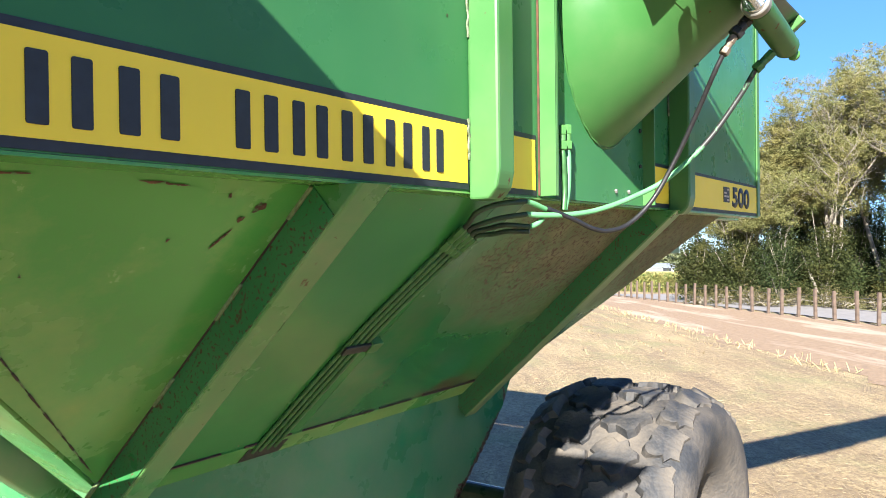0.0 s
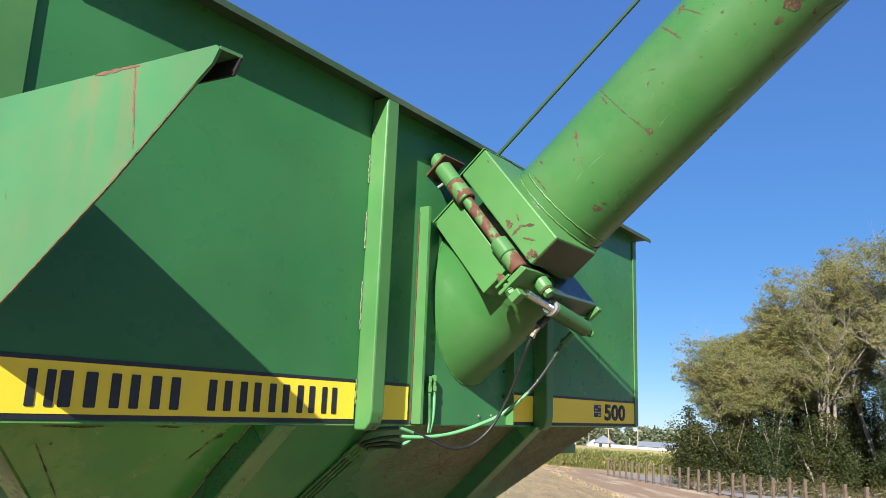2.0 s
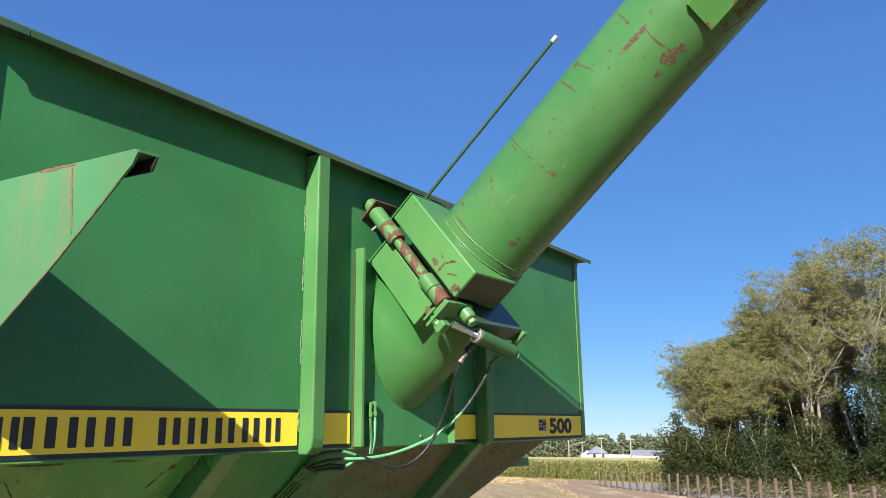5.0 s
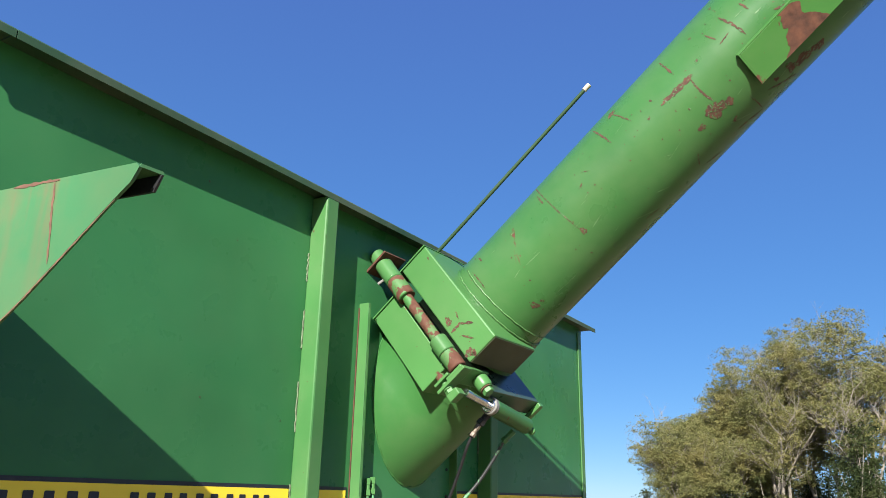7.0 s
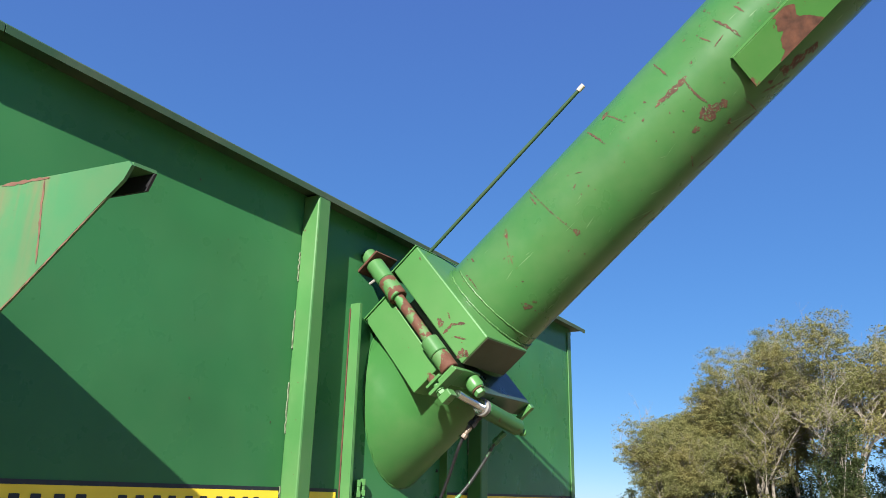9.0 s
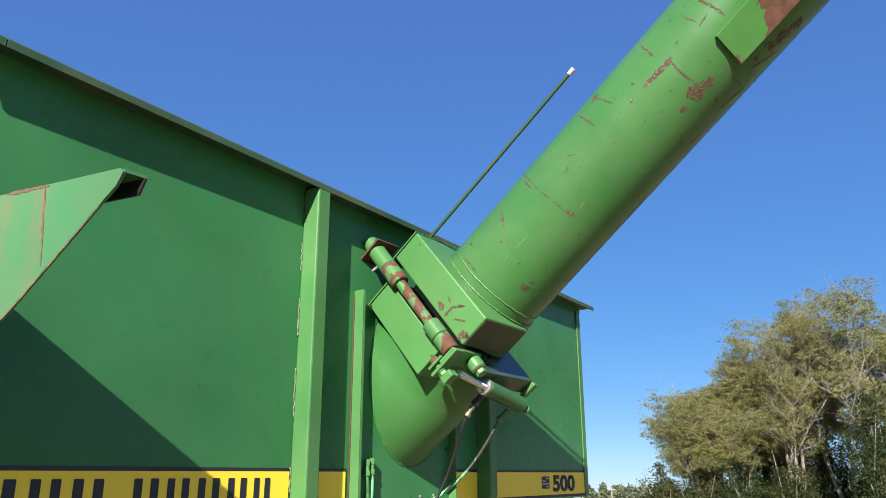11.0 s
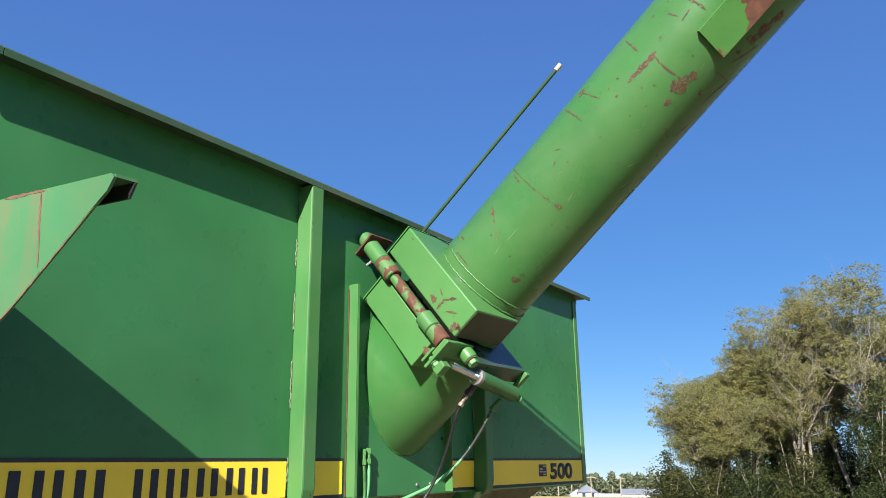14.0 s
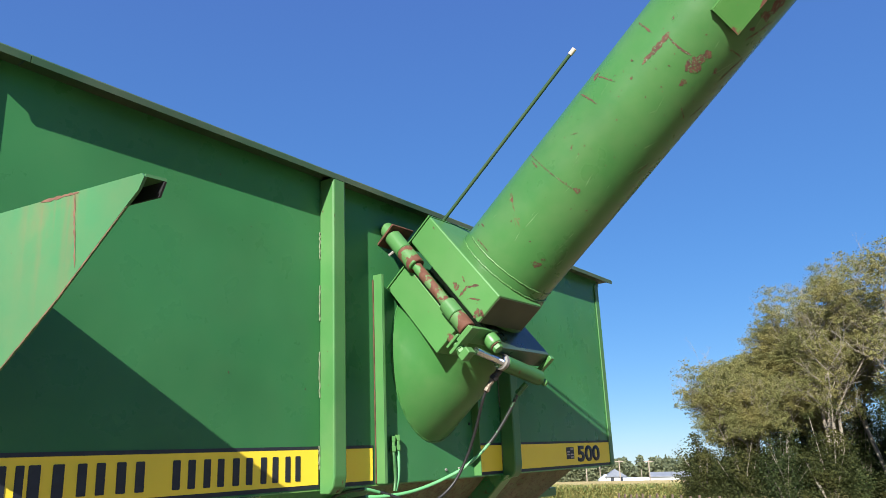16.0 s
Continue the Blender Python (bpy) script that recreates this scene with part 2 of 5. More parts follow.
M_MUD = mud_material()


# ---- mesh helpers ----
def part(name, bm, mat, parent=None, label=""):
    """Links a bmesh as one mesh object, under its thing if there is one."""
    me = bpy.data.meshes.new(name)
    bm.to_mesh(me)
    bm.free()
    me.materials.append(mat)
    ob = new(name, me)
    ob.parent = parent
    if label:
        ob["label"] = label
    return ob


def shared(name, me, parent, m):
    ob = new(name, me)
    ob.parent, ob.matrix_basis = parent, m
    return ob


def smooth(ob, angle=40):
    ob.data.shade_smooth()
    ob.data.set_sharp_from_angle(angle=radians(angle))
    return ob


def box(lo, hi, bevel=0.0, seg=2, m=None, bm=None):
    bm = bm or bmesh.new()
    lo, hi = Vector(lo), Vector(hi)
    got = bmesh.ops.create_cube(bm, size=1, matrix=Matrix.Translation((lo + hi) / 2) @ Matrix.Diagonal((*(hi - lo), 1)))
    if bevel:
        edges = list({e for v in got["verts"] for e in v.link_edges})
        bmesh.ops.bevel(bm, geom=edges, offset=bevel, segments=seg, affect="EDGES", profile=0.5)
    if m is not None:
        bmesh.ops.transform(bm, matrix=m, verts=bm.verts)
    return bm


def prism(outline, axis, lo, hi, bevel=0.0, m=None):
    """A flat outline of (a, b) pushed along an axis from lo to hi; (a, b) are the other two axes in order."""
    bm = bmesh.new()
    def at(a, b, c):
        return {"x": (c, a, b), "y": (a, c, b), "z": (a, b, c)}[axis]
    ends = [[bm.verts.new(at(a, b, c)) for a, b in outline] for c in (lo, hi)]
    n = len(outline)
    bm.faces.new(ends[0][::-1])
    bm.faces.new(ends[1])
    for i in range(n):
        bm.faces.new((ends[0][i], ends[0][(i + 1) % n], ends[1][(i + 1) % n], ends[1][i]))
    bmesh.ops.recalc_face_normals(bm, faces=bm.faces)
    if bevel:
        bmesh.ops.bevel(bm, geom=bm.edges[:], offset=bevel, segments=2, affect="EDGES", profile=0.5)
    if m is not None:
        bmesh.ops.transform(bm, matrix=m, verts=bm.verts)
    return bm


def slab(corners, thick, bevel=0.0):
    """A sheet with four corners, thickened away from the way its corners turn."""
    c = [Vector(p) for p in corners]
    n = (c[1] - c[0]).cross(c[-1] - c[0]).normalized() * -thick
    bm = bmesh.new()
    a = [bm.verts.new(p) for p in c]
    b = [bm.verts.new(p + n) for p in c]
    bm.faces.new(a)
    bm.faces.new(b[::-1])
    for i in range(len(c)):
        bm.faces.new((a[i], b[i], b[(i + 1) % len(c)], a[(i + 1) % len(c)]))
    bmesh.ops.recalc_face_normals(bm, faces=bm.faces)
    if bevel:
        bmesh.ops.bevel(bm, geom=bm.edges[:], offset=bevel, segments=2, affect="EDGES", profile=0.5)
    return bm


def turned(profile, seg=32, m=None, closed=False):
    """A lathe about z: rows of (radius, height)."""
    bm = bmesh.new()
    rings = []
    for r, z in profile:
        rings.append([bm.verts.new((max(r, 1e-4) * math.cos(2 * math.pi * i / seg), max(r, 1e-4) * math.sin(2 * math.pi * i / seg), z)) for i in range(seg)])
    for a, b in zip(rings, rings[1:] + (rings[:1] if closed else [])):
        for i in range(seg):
            bm.faces.new((a[i], a[(i + 1) % seg], b[(i + 1) % seg], b[i]))
    if not closed:
        if profile[0][0] > 0.001:
            bm.faces.new(rings[0][::-1])
        if profile[-1][0] > 0.001:
            bm.faces.new(rings[-1])
    bmesh.ops.remove_doubles(bm, verts=bm.verts, dist=2e-4)
    bmesh.ops.recalc_face_normals(bm, faces=bm.faces)
    if m is not None:
        bmesh.ops.transform(bm, matrix=m, verts=bm.verts)
    return bm


def along(a, b):
    """A pose at a with z towards b."""
    a, b = Vector(a), Vector(b)
    return Matrix.Translation(a) @ (b - a).to_track_quat("Z", "Y").to_matrix().to_4x4()


def rod(a, b, r, seg=20, bevel=0.0):
    length = (Vector(b) - Vector(a)).length
    prof = [(r - bevel, 0), (r, bevel), (r, length - bevel), (r - bevel, length)] if bevel else [(r, 0), (r, length)]
    return turned(prof, seg, along(a, b))


def bezier(points, n=40):
    """Points along a smooth line through the given ones."""
    p = [Vector(q) for q in points]
    p = [2 * p[0] - p[1]] + p + [2 * p[-1] - p[-2]]
    out = []
    spans = len(p) - 3
    for k in range(n + 1):
        f = k / n * spans
        i = min(int(f), spans - 1)
        t = f - i
        a, b, c, d = p[i:i + 4]
        out.append(0.5 * (2 * b + (c - a) * t + (2 * a - 5 * b + 4 * c - d) * t * t + (3 * b - a - 3 * c + d) * t ** 3))
    return out


def hose(points, r, seg=10, n=40):
    """A tube of radius r along a smooth line."""
    line = bezier(points, n)
    bm = bmesh.new()
    rings = []
    side = None
    for i, p in enumerate(line):
        d = (line[min(i + 1, n)] - line[max(i - 1, 0)]).normalized()
        side = (side - d * side.dot(d)).normalized() if side else d.orthogonal().normalized()
        up = d.cross(side)
        rings.append([bm.verts.new(p + r * (math.cos(2 * math.pi * k / seg) * side + math.sin(2 * math.pi * k / seg) * up)) for k in range(seg)])
    for a, b in zip(rings, rings[1:]):
        for k in range(seg):
            bm.faces.new((a[k], a[(k + 1) % seg], b[(k + 1) % seg], b[k]))
    bm.faces.new(rings[0][::-1])
    bm.faces.new(rings[-1])
    bmesh.ops.recalc_face_normals(bm, faces=bm.faces)
    return bm


# ---- the ground ----
def ground_material():
    m, nt, b = nodes_of("stubble_field")
    rows = noise_node(nt, 1.0, 3.0, 0.5, (0.35, 1.35, 1, radians(-32.4)), "Object")
    straw = noise_node(nt, 16.0, 8.0, 0.8, (0.6, 1.0, 1, radians(-32.4)), "Object", 0.6)
    clods = noise_node(nt, 5.0, 8.0, 0.7)
    soil = mix(nt, ramp(nt, clods, 0.3, 0.7), (0.155, 0.104, 0.052), (0.317, 0.223, 0.113))
    col = mix(nt, ramp(nt, math_node(nt, "ADD", straw, math_node(nt, "MULTIPLY", rows, 0.35)), 0.56, 0.78), soil, (0.461, 0.352, 0.176))
    speck = ramp(nt, noise_node(nt, 26.0, 8.0, 0.75), 0.40, 0.52)
    col = mix(nt, speck, mix(nt, 0.55, col, (0.101, 0.066, 0.039)), col)
    row = ramp(nt, noise_node(nt, 1.0, 6.0, 0.65, (0.18, 1.35, 1, radians(-32.4))), 0.33, 0.55, 0.0, 1.0)
    col = mix(nt, row, mix(nt, 0.55, col, (0.150, 0.102, 0.063)), col)
    rut = ramp(nt, noise_node(nt, 1.0, 6.0, 0.7, (0.9, 5.5, 1, radians(-32.4))), 0.40, 0.60)
    col = mix(nt, rut, mix(nt, 0.30, col, (0.131, 0.090, 0.052)), col)
    weed = ramp(nt, noise_node(nt, 0.45, 5.0, 0.7), 0.50, 0.66, 0.0, 0.40)
    col = mix(nt, weed, col, (0.170, 0.205, 0.070))
    nt.links.new(col, b.inputs["Base Color"])
    b.inputs["Roughness"].default_value = 0.95
    bump(nt, b, math_node(nt, "ADD", straw, clods), 0.8, 0.05)
    return m


def soil_material():
    m, nt, b = nodes_of("bare_soil")
    streak = noise_node(nt, 1.0, 5.0, 0.6, (0.12, 0.9, 1, radians(-34)))
    clods = noise_node(nt, 7.0, 8.0, 0.7)
    col = mix(nt, ramp(nt, clods, 0.3, 0.72), (0.160, 0.105, 0.060), (0.291, 0.199, 0.119))
    col = mix(nt, ramp(nt, streak, 0.52, 0.66, 0.0, 0.7), col, (0.451, 0.357, 0.263))
    nt.links.new(col, b.inputs["Base Color"])
    b.inputs["Roughness"].default_value = 0.95
    bump(nt, b, clods, 0.6, 0.05)
    return m


M_FIELD, M_SOIL = ground_material(), soil_material()
M_ROAD = plain("worn_asphalt", (0.195, 0.183, 0.172), 0.9, 0.0, 0.18, 3.0, 0.2)
M_GRASS = plain("verge_grass", (0.133, 0.129, 0.047), 0.9, 0.0, 0.5, 4.0, 0.6)


def sheet(name, corners, z, mat, label, category):
    bm = bmesh.new()
    bm.faces.new([bm.verts.new((x, y, z)) for x, y in corners])
    bmesh.ops.recalc_face_normals(bm, faces=bm.faces)
    if bm.faces[:][0].normal.z < 0:
        bmesh.ops.reverse_faces(bm, faces=bm.faces)
    return tagged(part(name, bm, mat), label, category, kind="structure")


sheet("ground", [(-900, -1500), (3000, -1500), (3000, 1500), (-900, 1500)], 0.0, M_FIELD, "harvested corn field with pale stalk residue on brown soil", "ground")
FENCE_A, FENCE_D = Vector((26.49, 1.66, 0)), Vector((10.94, 9.58, 0)).normalized()
SIDE = Vector((FENCE_D.y, -FENCE_D.x, 0))


def strip(name, near, far, lo, hi, z, mat, label, category):
    """A strip alongside the fence: from near to far metres beyond it, lo to hi along it."""
    pts = [FENCE_A + FENCE_D * s + SIDE * o for s, o in ((lo, near), (lo, far), (hi, far), (hi, near))]
    return sheet(name, [(p.x, p.y) for p in pts], z, mat, label, category)


edge_rng = random.Random(3)
edge = []
for (xa, ya), (xb, yb) in (((-7.5, -13.0), (14.2, 1.9)), ((14.2, 1.9), (33.2, 14.6)), ((33.2, 14.6), (52.5, 26.5))):
    edge += [(xa + (xb - xa) * k / 40 + edge_rng.uniform(-0.25, 0.25), ya + (yb - ya) * k / 40 + edge_rng.uniform(-0.2, 0.2)) for k in range(40)]
sheet("bare_soil_strip", edge + [(52.5, 26.5), (56, 24), (37.4, 10.9), (26.49, 1.36), (9.6, -13.5)], 0.008, M_SOIL, "bare brown headland soil with pale dry streaks", "soil")
strip("road", 0.7, 6.2, -60, 30, 0.03, M_ROAD, "pale worn asphalt country road behind the fence", "road")
strip("verge", 6.2, 60.0, -60, 26, 0.016, M_GRASS, "dry grass verge under the roadside trees", "verge")

# ---- the grain cart ----
cart = new("grain_cart")
cart.matrix_world = LEVEL
tagged(cart, "green steel grain cart with yellow side stripe standing in a field", "grain cart")
ZB, RIM = 1.84, 2.95
X0, X1, DEPTH = -1.22, 2.47, 3.0
part("side_wall", box((X0, 0.0, ZB - 0.012), (X1, 0.012, RIM)), M_WALL, cart)
part("side_wall", box((X0, DEPTH - 0.012, ZB - 0.012), (X1, DEPTH, RIM)), M_WALL, cart)
part("front_wall", box((X0, 0.0125, ZB - 0.012), (X0 + 0.012, DEPTH - 0.0125, RIM)), M_WALL, cart)
part("rear_wall", box((X1 - 0.012, 0.0125, ZB - 0.012), (X1, DEPTH - 0.0125, RIM)), M_WALL, cart)
part("bottom_lip", prism([(0.0, ZB - 0.0125), (0.082, ZB - 0.0125), (0.082, ZB - 0.017), (0.0, ZB - 0.017)], "x", X0, X1), M_HOP, cart)


# rolled rim along the top: a flange out and a lip down
def rim(x0, x1):
    return prism([(0.02, RIM + 0.001), (-0.066, RIM + 0.003), (-0.072, RIM - 0.003), (-0.072, RIM - 0.023), (-0.067, RIM - 0.023), (-0.064, RIM - 0.007), (0.02, RIM - 0.007)], "x", x0, x1)


part("top_rim", rim(-1.097, X1 + 0.085), M_RIM, cart)
part("top_rim", rim(X0 - 0.03, -1.100), M_RIM, cart)
part("top_rim", box((X0 - 0.03, DEPTH - 0.02, RIM - 0.03), (X1 + 0.085, DEPTH + 0.08, RIM + 0.01)), M_GREEN, cart)
part("top_rim", box((X0 - 0.06, 0.021, RIM - 0.03), (X0 + 0.02, DEPTH - 0.021, RIM + 0.006)), M_GREEN, cart)
part("top_rim", box((X1 - 0.02, 0.021, RIM - 0.03), (X1 + 0.08, DEPTH - 0.021, RIM + 0.006)), M_GREEN, cart)


def post(x, w=0.063, d=0.071):
    """Folded upright on the wall, its foot rounded off outwards."""
    low = ZB - 0.03
    ol = [(-0.0005, RIM - 0.015), (-d, RIM - 0.015), (-d, low + 0.055), (-d * 0.9, low + 0.022), (-d * 0.62, low), (-0.0005, low)]
    ob = part("upright_post", prism(ol, "x", x, x + w, 0.006), M_POST, cart)
    for k, (lo, hi) in enumerate(((RIM - 0.32, RIM - 0.22), (RIM - 0.55, RIM - 0.42), (RIM - 0.82, RIM - 0.66), (ZB + 0.05, ZB + 0.13))):
        r = random.Random(int(x * 100) + k)
        bm = hose([(x - r.uniform(0.0, 0.004), -0.003 - r.uniform(0, 0.002), lo + (hi - lo) * q / 12) for q in range(13)], 0.0028, 6, 36)
        part("weld", bm, M_CHIPWELD, ob, "pale chipped weld bead")
    return ob


post(0.010)
post(1.207)
part("corner_strap", box((X0, -0.010, ZB - 0.012), (X0 + 0.078, -0.0006, RIM - 0.02), 0.002), M_GREEN, cart)
part("corner_strap", box((X1 - 0.045, -0.008, ZB - 0.012), (X1 + 0.004, -0.0006, RIM - 0.035), 0.003), M_GREEN, cart)


# stripe on the wall
def stripe(x0, x1):
    back = part("stripe_border", box((x0 - 0.006, -0.0022, ZB - 0.0095), (x1 + 0.003, -0.0006, ZB + 0.128)), M_BLACK, cart)
    return part("stripe", box((x0, -0.0032, ZB + 0.003), (x1 - 0.003, -0.0024, ZB + 0.117)), M_YELLOW, back, "yellow stripe")


name_stripe = stripe(-1.122, 0.006)
stripe(0.076, 0.288)
stripe(0.962, 1.205)
number_stripe = stripe(1.272, 2.425)


def letter_block(x0, x1, z0, z1, r=0.008):
    ol = []
    for cx, cz, a0 in ((x1 - r, z1 - r, 0), (x0 + r, z1 - r, 90), (x0 + r, z0 + r, 180), (x1 - r, z0 + r, 270)):
        ol += [(cx + r * math.cos(radians(a0 + k * 30)), cz + r * math.sin(radians(a0 + k * 30))) for k in range(4)]
    return prism(ol, "y", -0.0046, -0.0034)


for x0, x1 in ((-1.04, -0.978), (-0.968, -0.880), (-0.846, -0.771), (-0.739, -0.657), (-0.569, -0.493), (-0.464, -0.391), (-0.359, -0.283), (-0.250, -0.178), (-0.147, -0.081)):
    for p, q in ((0.0, 0.33), (0.67, 1.0)):
        part("lettering_bar", letter_block(x0 + p * (x1 - x0), x0 + q * (x1 - x0), ZB + 0.018, ZB + 0.098, 0.003), M_BLACK, name_stripe, "dark lettering bar")


def digits(text, x0, x1, z0, z1, y, parent, mat):
    cu = bpy.data.curves.new("digits", "FONT")
    cu.body, cu.align_x, cu.extrude, cu.offset = text, "LEFT", 0.0, 0.040
    tmp = new("digits", cu)
    dg = bpy.context.evaluated_depsgraph_get()
    me = bpy.data.meshes.new_from_object(tmp.evaluated_get(dg))
    bpy.data.objects.remove(tmp)
    bm = bmesh.new()
    bm.from_mesh(me)
    xs, ys = [v.co.x for v in bm.verts], [v.co.y for v in bm.verts]
    for v in bm.verts:
        fx, fy = (v.co.x - min(xs)) / (max(xs) - min(xs)), (v.co.y - min(ys)) / (max(ys) - min(ys))
        v.co = (x0 + fx * (x1 - x0), y, z0 + fy * (z1 - z0))
    got = bmesh.ops.extrude_face_region(bm, geom=bm.faces[:])
    bmesh.ops.translate(bm, vec=(0, -0.001, 0), verts=[g for g in got["geom"] if isinstance(g, bmesh.types.BMVert)])
    bmesh.ops.recalc_face_normals(bm, faces=bm.faces)
    return part("number", bm, mat, parent, "dark model number")


digits("500", 1.994, 2.284, ZB + 0.017, ZB + 0.103, -0.0034, number_stripe, M_BLACK)
for r in range(4):
    for c in range(2):
        if (r + c) % 3:
            part("emblem_bar", prism([(1.868 + 0.042 * c, ZB + 0.041 + 0.014 * r), (1.902 + 0.040 * c, ZB + 0.041 + 0.014 * r), (1.902 + 0.040 * c, ZB + 0.048 + 0.014 * r), (1.868 + 0.042 * c, ZB + 0.048 + 0.014 * r)], "y", -0.0056, -0.0048), M_TIP, number_stripe, "small pale bar")
part("emblem", letter_block(1.862, 1.951, ZB + 0.035, ZB + 0.096, 0.003), M_BLACK, number_stripe, "small dark emblem plate")

# gate pan behind the auger
pan = part("gate_pan", box((0.312, -0.008, ZB - 0.012), (0.955, -0.0006, 2.600)), M_WALL, cart, "flanged green gate panel")
part("pan_flange", box((0.306, -0.044, ZB - 0.010), (0.3115, -0.0006, 2.618), 0.001, 1), M_POST, pan)
part("pan_flange", box((0.3118, -0.044, ZB - 0.010), (0.322, -0.039, 2.618), 0.001, 1), M_POST, pan)
part("rust_edge", box((0.3025, -0.005, ZB - 0.008), (0.3056, -0.0006, 2.60)), M_RUSTY, pan, "rusty edge of the flange")
part("pan_flange", box((0.9555, -0.044, ZB - 0.010), (0.961, -0.0006, 2.60), 0.001, 1), M_POST, pan)

# saddle arm on the front corner: a folded channel that tapers to its tip
ax = -1.229


def slanted(bm):
    """The arm swings a little rearwards towards its tip."""
    for v in bm.verts:
        v.co.x -= 0.112 * v.co.y
    return bm


arm = part("saddle_arm", slanted(prism([(0.12, 2.466), (-0.680, 2.456), (-0.688, 2.448), (-0.674, 2.424), (-0.643, 2.399), (-0.455, 2.240), (-0.160, 2.017), (0.12, 2.015)], "x", ax, ax + 0.006)), M_ARM, cart, "tapered folded steel saddle arm with rust runs")
part("flange", slanted(slab([(ax + 0.0062, -0.012, 2.4652), (ax + 0.048, -0.012, 2.4652), (ax + 0.048, -0.688, 2.456), (ax + 0.0062, -0.684, 2.456)], -0.006)), M_ARM, arm)
# The black colour paints the shade inside the green channel.
part("inner_web", slanted(prism([(-0.012, 2.459), (-0.690, 2.449), (-0.676, 2.420), (-0.012, 2.430)], "x", ax + 0.043, ax + 0.0475)), M_HOSE, arm, "inner side of the channel, its shade painted black")

# hopper under the box
def S(x, y):
    return (x, y, 1.90 - 0.93 * y)


def slope_point(x, y):
    """Just off the outer face of the side slope."""
    return (x, y - 0.0015, 1.8985 - 0.93 * y)


YT, YB, XA, XB = 0.074, 0.799, -0.277, 1.364
part("hopper_side", slab([S(-1.076, YT), S(-0.345, 0.733), S(-0.310, 0.767), S(-0.310, YT)], -0.008), M_HOP, cart, "dusty hopper sheet")
part("hopper_side", slab([S(-0.308, YT), S(-0.308, 0.769), S(XA, YB), S(0.257, YB), S(0.257, YT)], -0.008), M_HOPCLEAN, cart)
part("hopper_side", slab([S(0.259, YT), S(0.259, YB), S(XB, YB), S(1.561, 0.646), S(2.081, YT)], -0.008), M_MUD, cart, "hopper sheet splashed with dried mud")
part("hopper_front", slab([S(-1.076, YT), (-1.076, DEPTH - YT, 1.8312), (XA, DEPTH - YB, 1.157), S(XA, YB)], -0.008), M_HOP, cart)
part("hopper_rear", slab([S(2.081, YT), S(XB, YB), (XB, DEPTH - YB, 1.157), (2.081, DEPTH - YT, 1.8312)], -0.008), M_HOP, cart)
part("hopper_side", slab([(-1.076, DEPTH - YT, 1.8312), (2.081, DEPTH - YT, 1.8312), (XB, DEPTH - YB, 1.157), (XA, DEPTH - YB, 1.157)], -0.008), M_HOP, cart)
part("end_shelf", box((X0 + 0.014, 0.085, ZB - 0.026), (-1.05, DEPTH - 0.085, ZB - 0.018)), M_HOP, cart)
part("end_shelf", box((2.06, 0.085, ZB - 0.026), (X1 - 0.014, DEPTH - 0.085, ZB - 0.018)), M_HOP, cart)
part("sump", prism([(-0.26, 1.155), (1.58, 1.155), (1.50, 1.034), (1.166, 0.747), (0.85, 0.42), (-0.10, 0.42)], "y", 0.812, 2.188), M_SUMP, cart, "lower sump sheet, rusty at its foot")

part("rear_bracket", box((1.94, 0.326, 1.663), (2.343, 0.40, 1.712), 0.004), M_GREEN, cart)

SLOPE = Matrix(((1, 0, 0, 0), (0, 0.7323, 0.681, 0.0), (0, -0.681, 0.7323, 1.90), (0, 0, 0, 1)))


def on_slope(x0, x1, s0, s1, d0, d1, bevel=0.0):
    """A block on the side slope: x, metres down the slope, metres out of it."""
    k = 1.094
    return box((k * x0 + 0.117, k * s0 + 0.105, -d1), (k * x1 + 0.117, k * s1 + 0.105, -d0), bevel, 2, SLOPE)


def rib(x0, x1, d, s1):
    bm = on_slope(x0, x1, -0.09, s1, 0.001, d, 0.005)
    bmesh.ops.bisect_plane(bm, geom=bm.verts[:] + bm.edges[:] + bm.faces[:], plane_co=(0, 0, ZB - 0.0175), plane_no=(0, 0, 1), clear_outer=True)
    bmesh.ops.holes_fill(bm, edges=[e for e in bm.edges if e.is_boundary])
    ob = part("hopper_rib", bm, M_RIB, cart)
    # Thin sheet on the rib's side, coloured darker for its shade.
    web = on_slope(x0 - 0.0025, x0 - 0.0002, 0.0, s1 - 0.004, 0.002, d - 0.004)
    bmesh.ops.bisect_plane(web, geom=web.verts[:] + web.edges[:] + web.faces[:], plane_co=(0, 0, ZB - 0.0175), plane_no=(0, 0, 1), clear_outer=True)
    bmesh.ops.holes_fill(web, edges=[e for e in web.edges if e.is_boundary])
    part("web", web, M_WEB, ob, "green web darkened for shade and speckled with rust")
    return ob


rib(-0.424, -0.352, 0.080, 0.95)
rib(0.965, 1.030, 0.085, 0.955)
smooth(part("hopper_rib", slab([(-1.105, 0.060, 1.792), (-0.32, 0.785, 1.150), (-0.32, 0.865, 1.150), (-1.105, 0.140, 1.792)], 0.05, 0.005), M_RIB, cart))
seam = part("lower_flange", on_slope(-0.34, 1.16, 0.835, 0.905, 0.001, 0.0115), M_HOP, cart)
for x0, x1 in ((-0.30, -0.12), (-0.05, 0.10), (0.14, 0.42), (0.45, 0.60), (0.66, 0.97)):
    part("seam_bead", on_slope(x0, x1, 0.829, 0.8345, 0.004, 0.0125), M_SEAM, seam, "rusty seam")
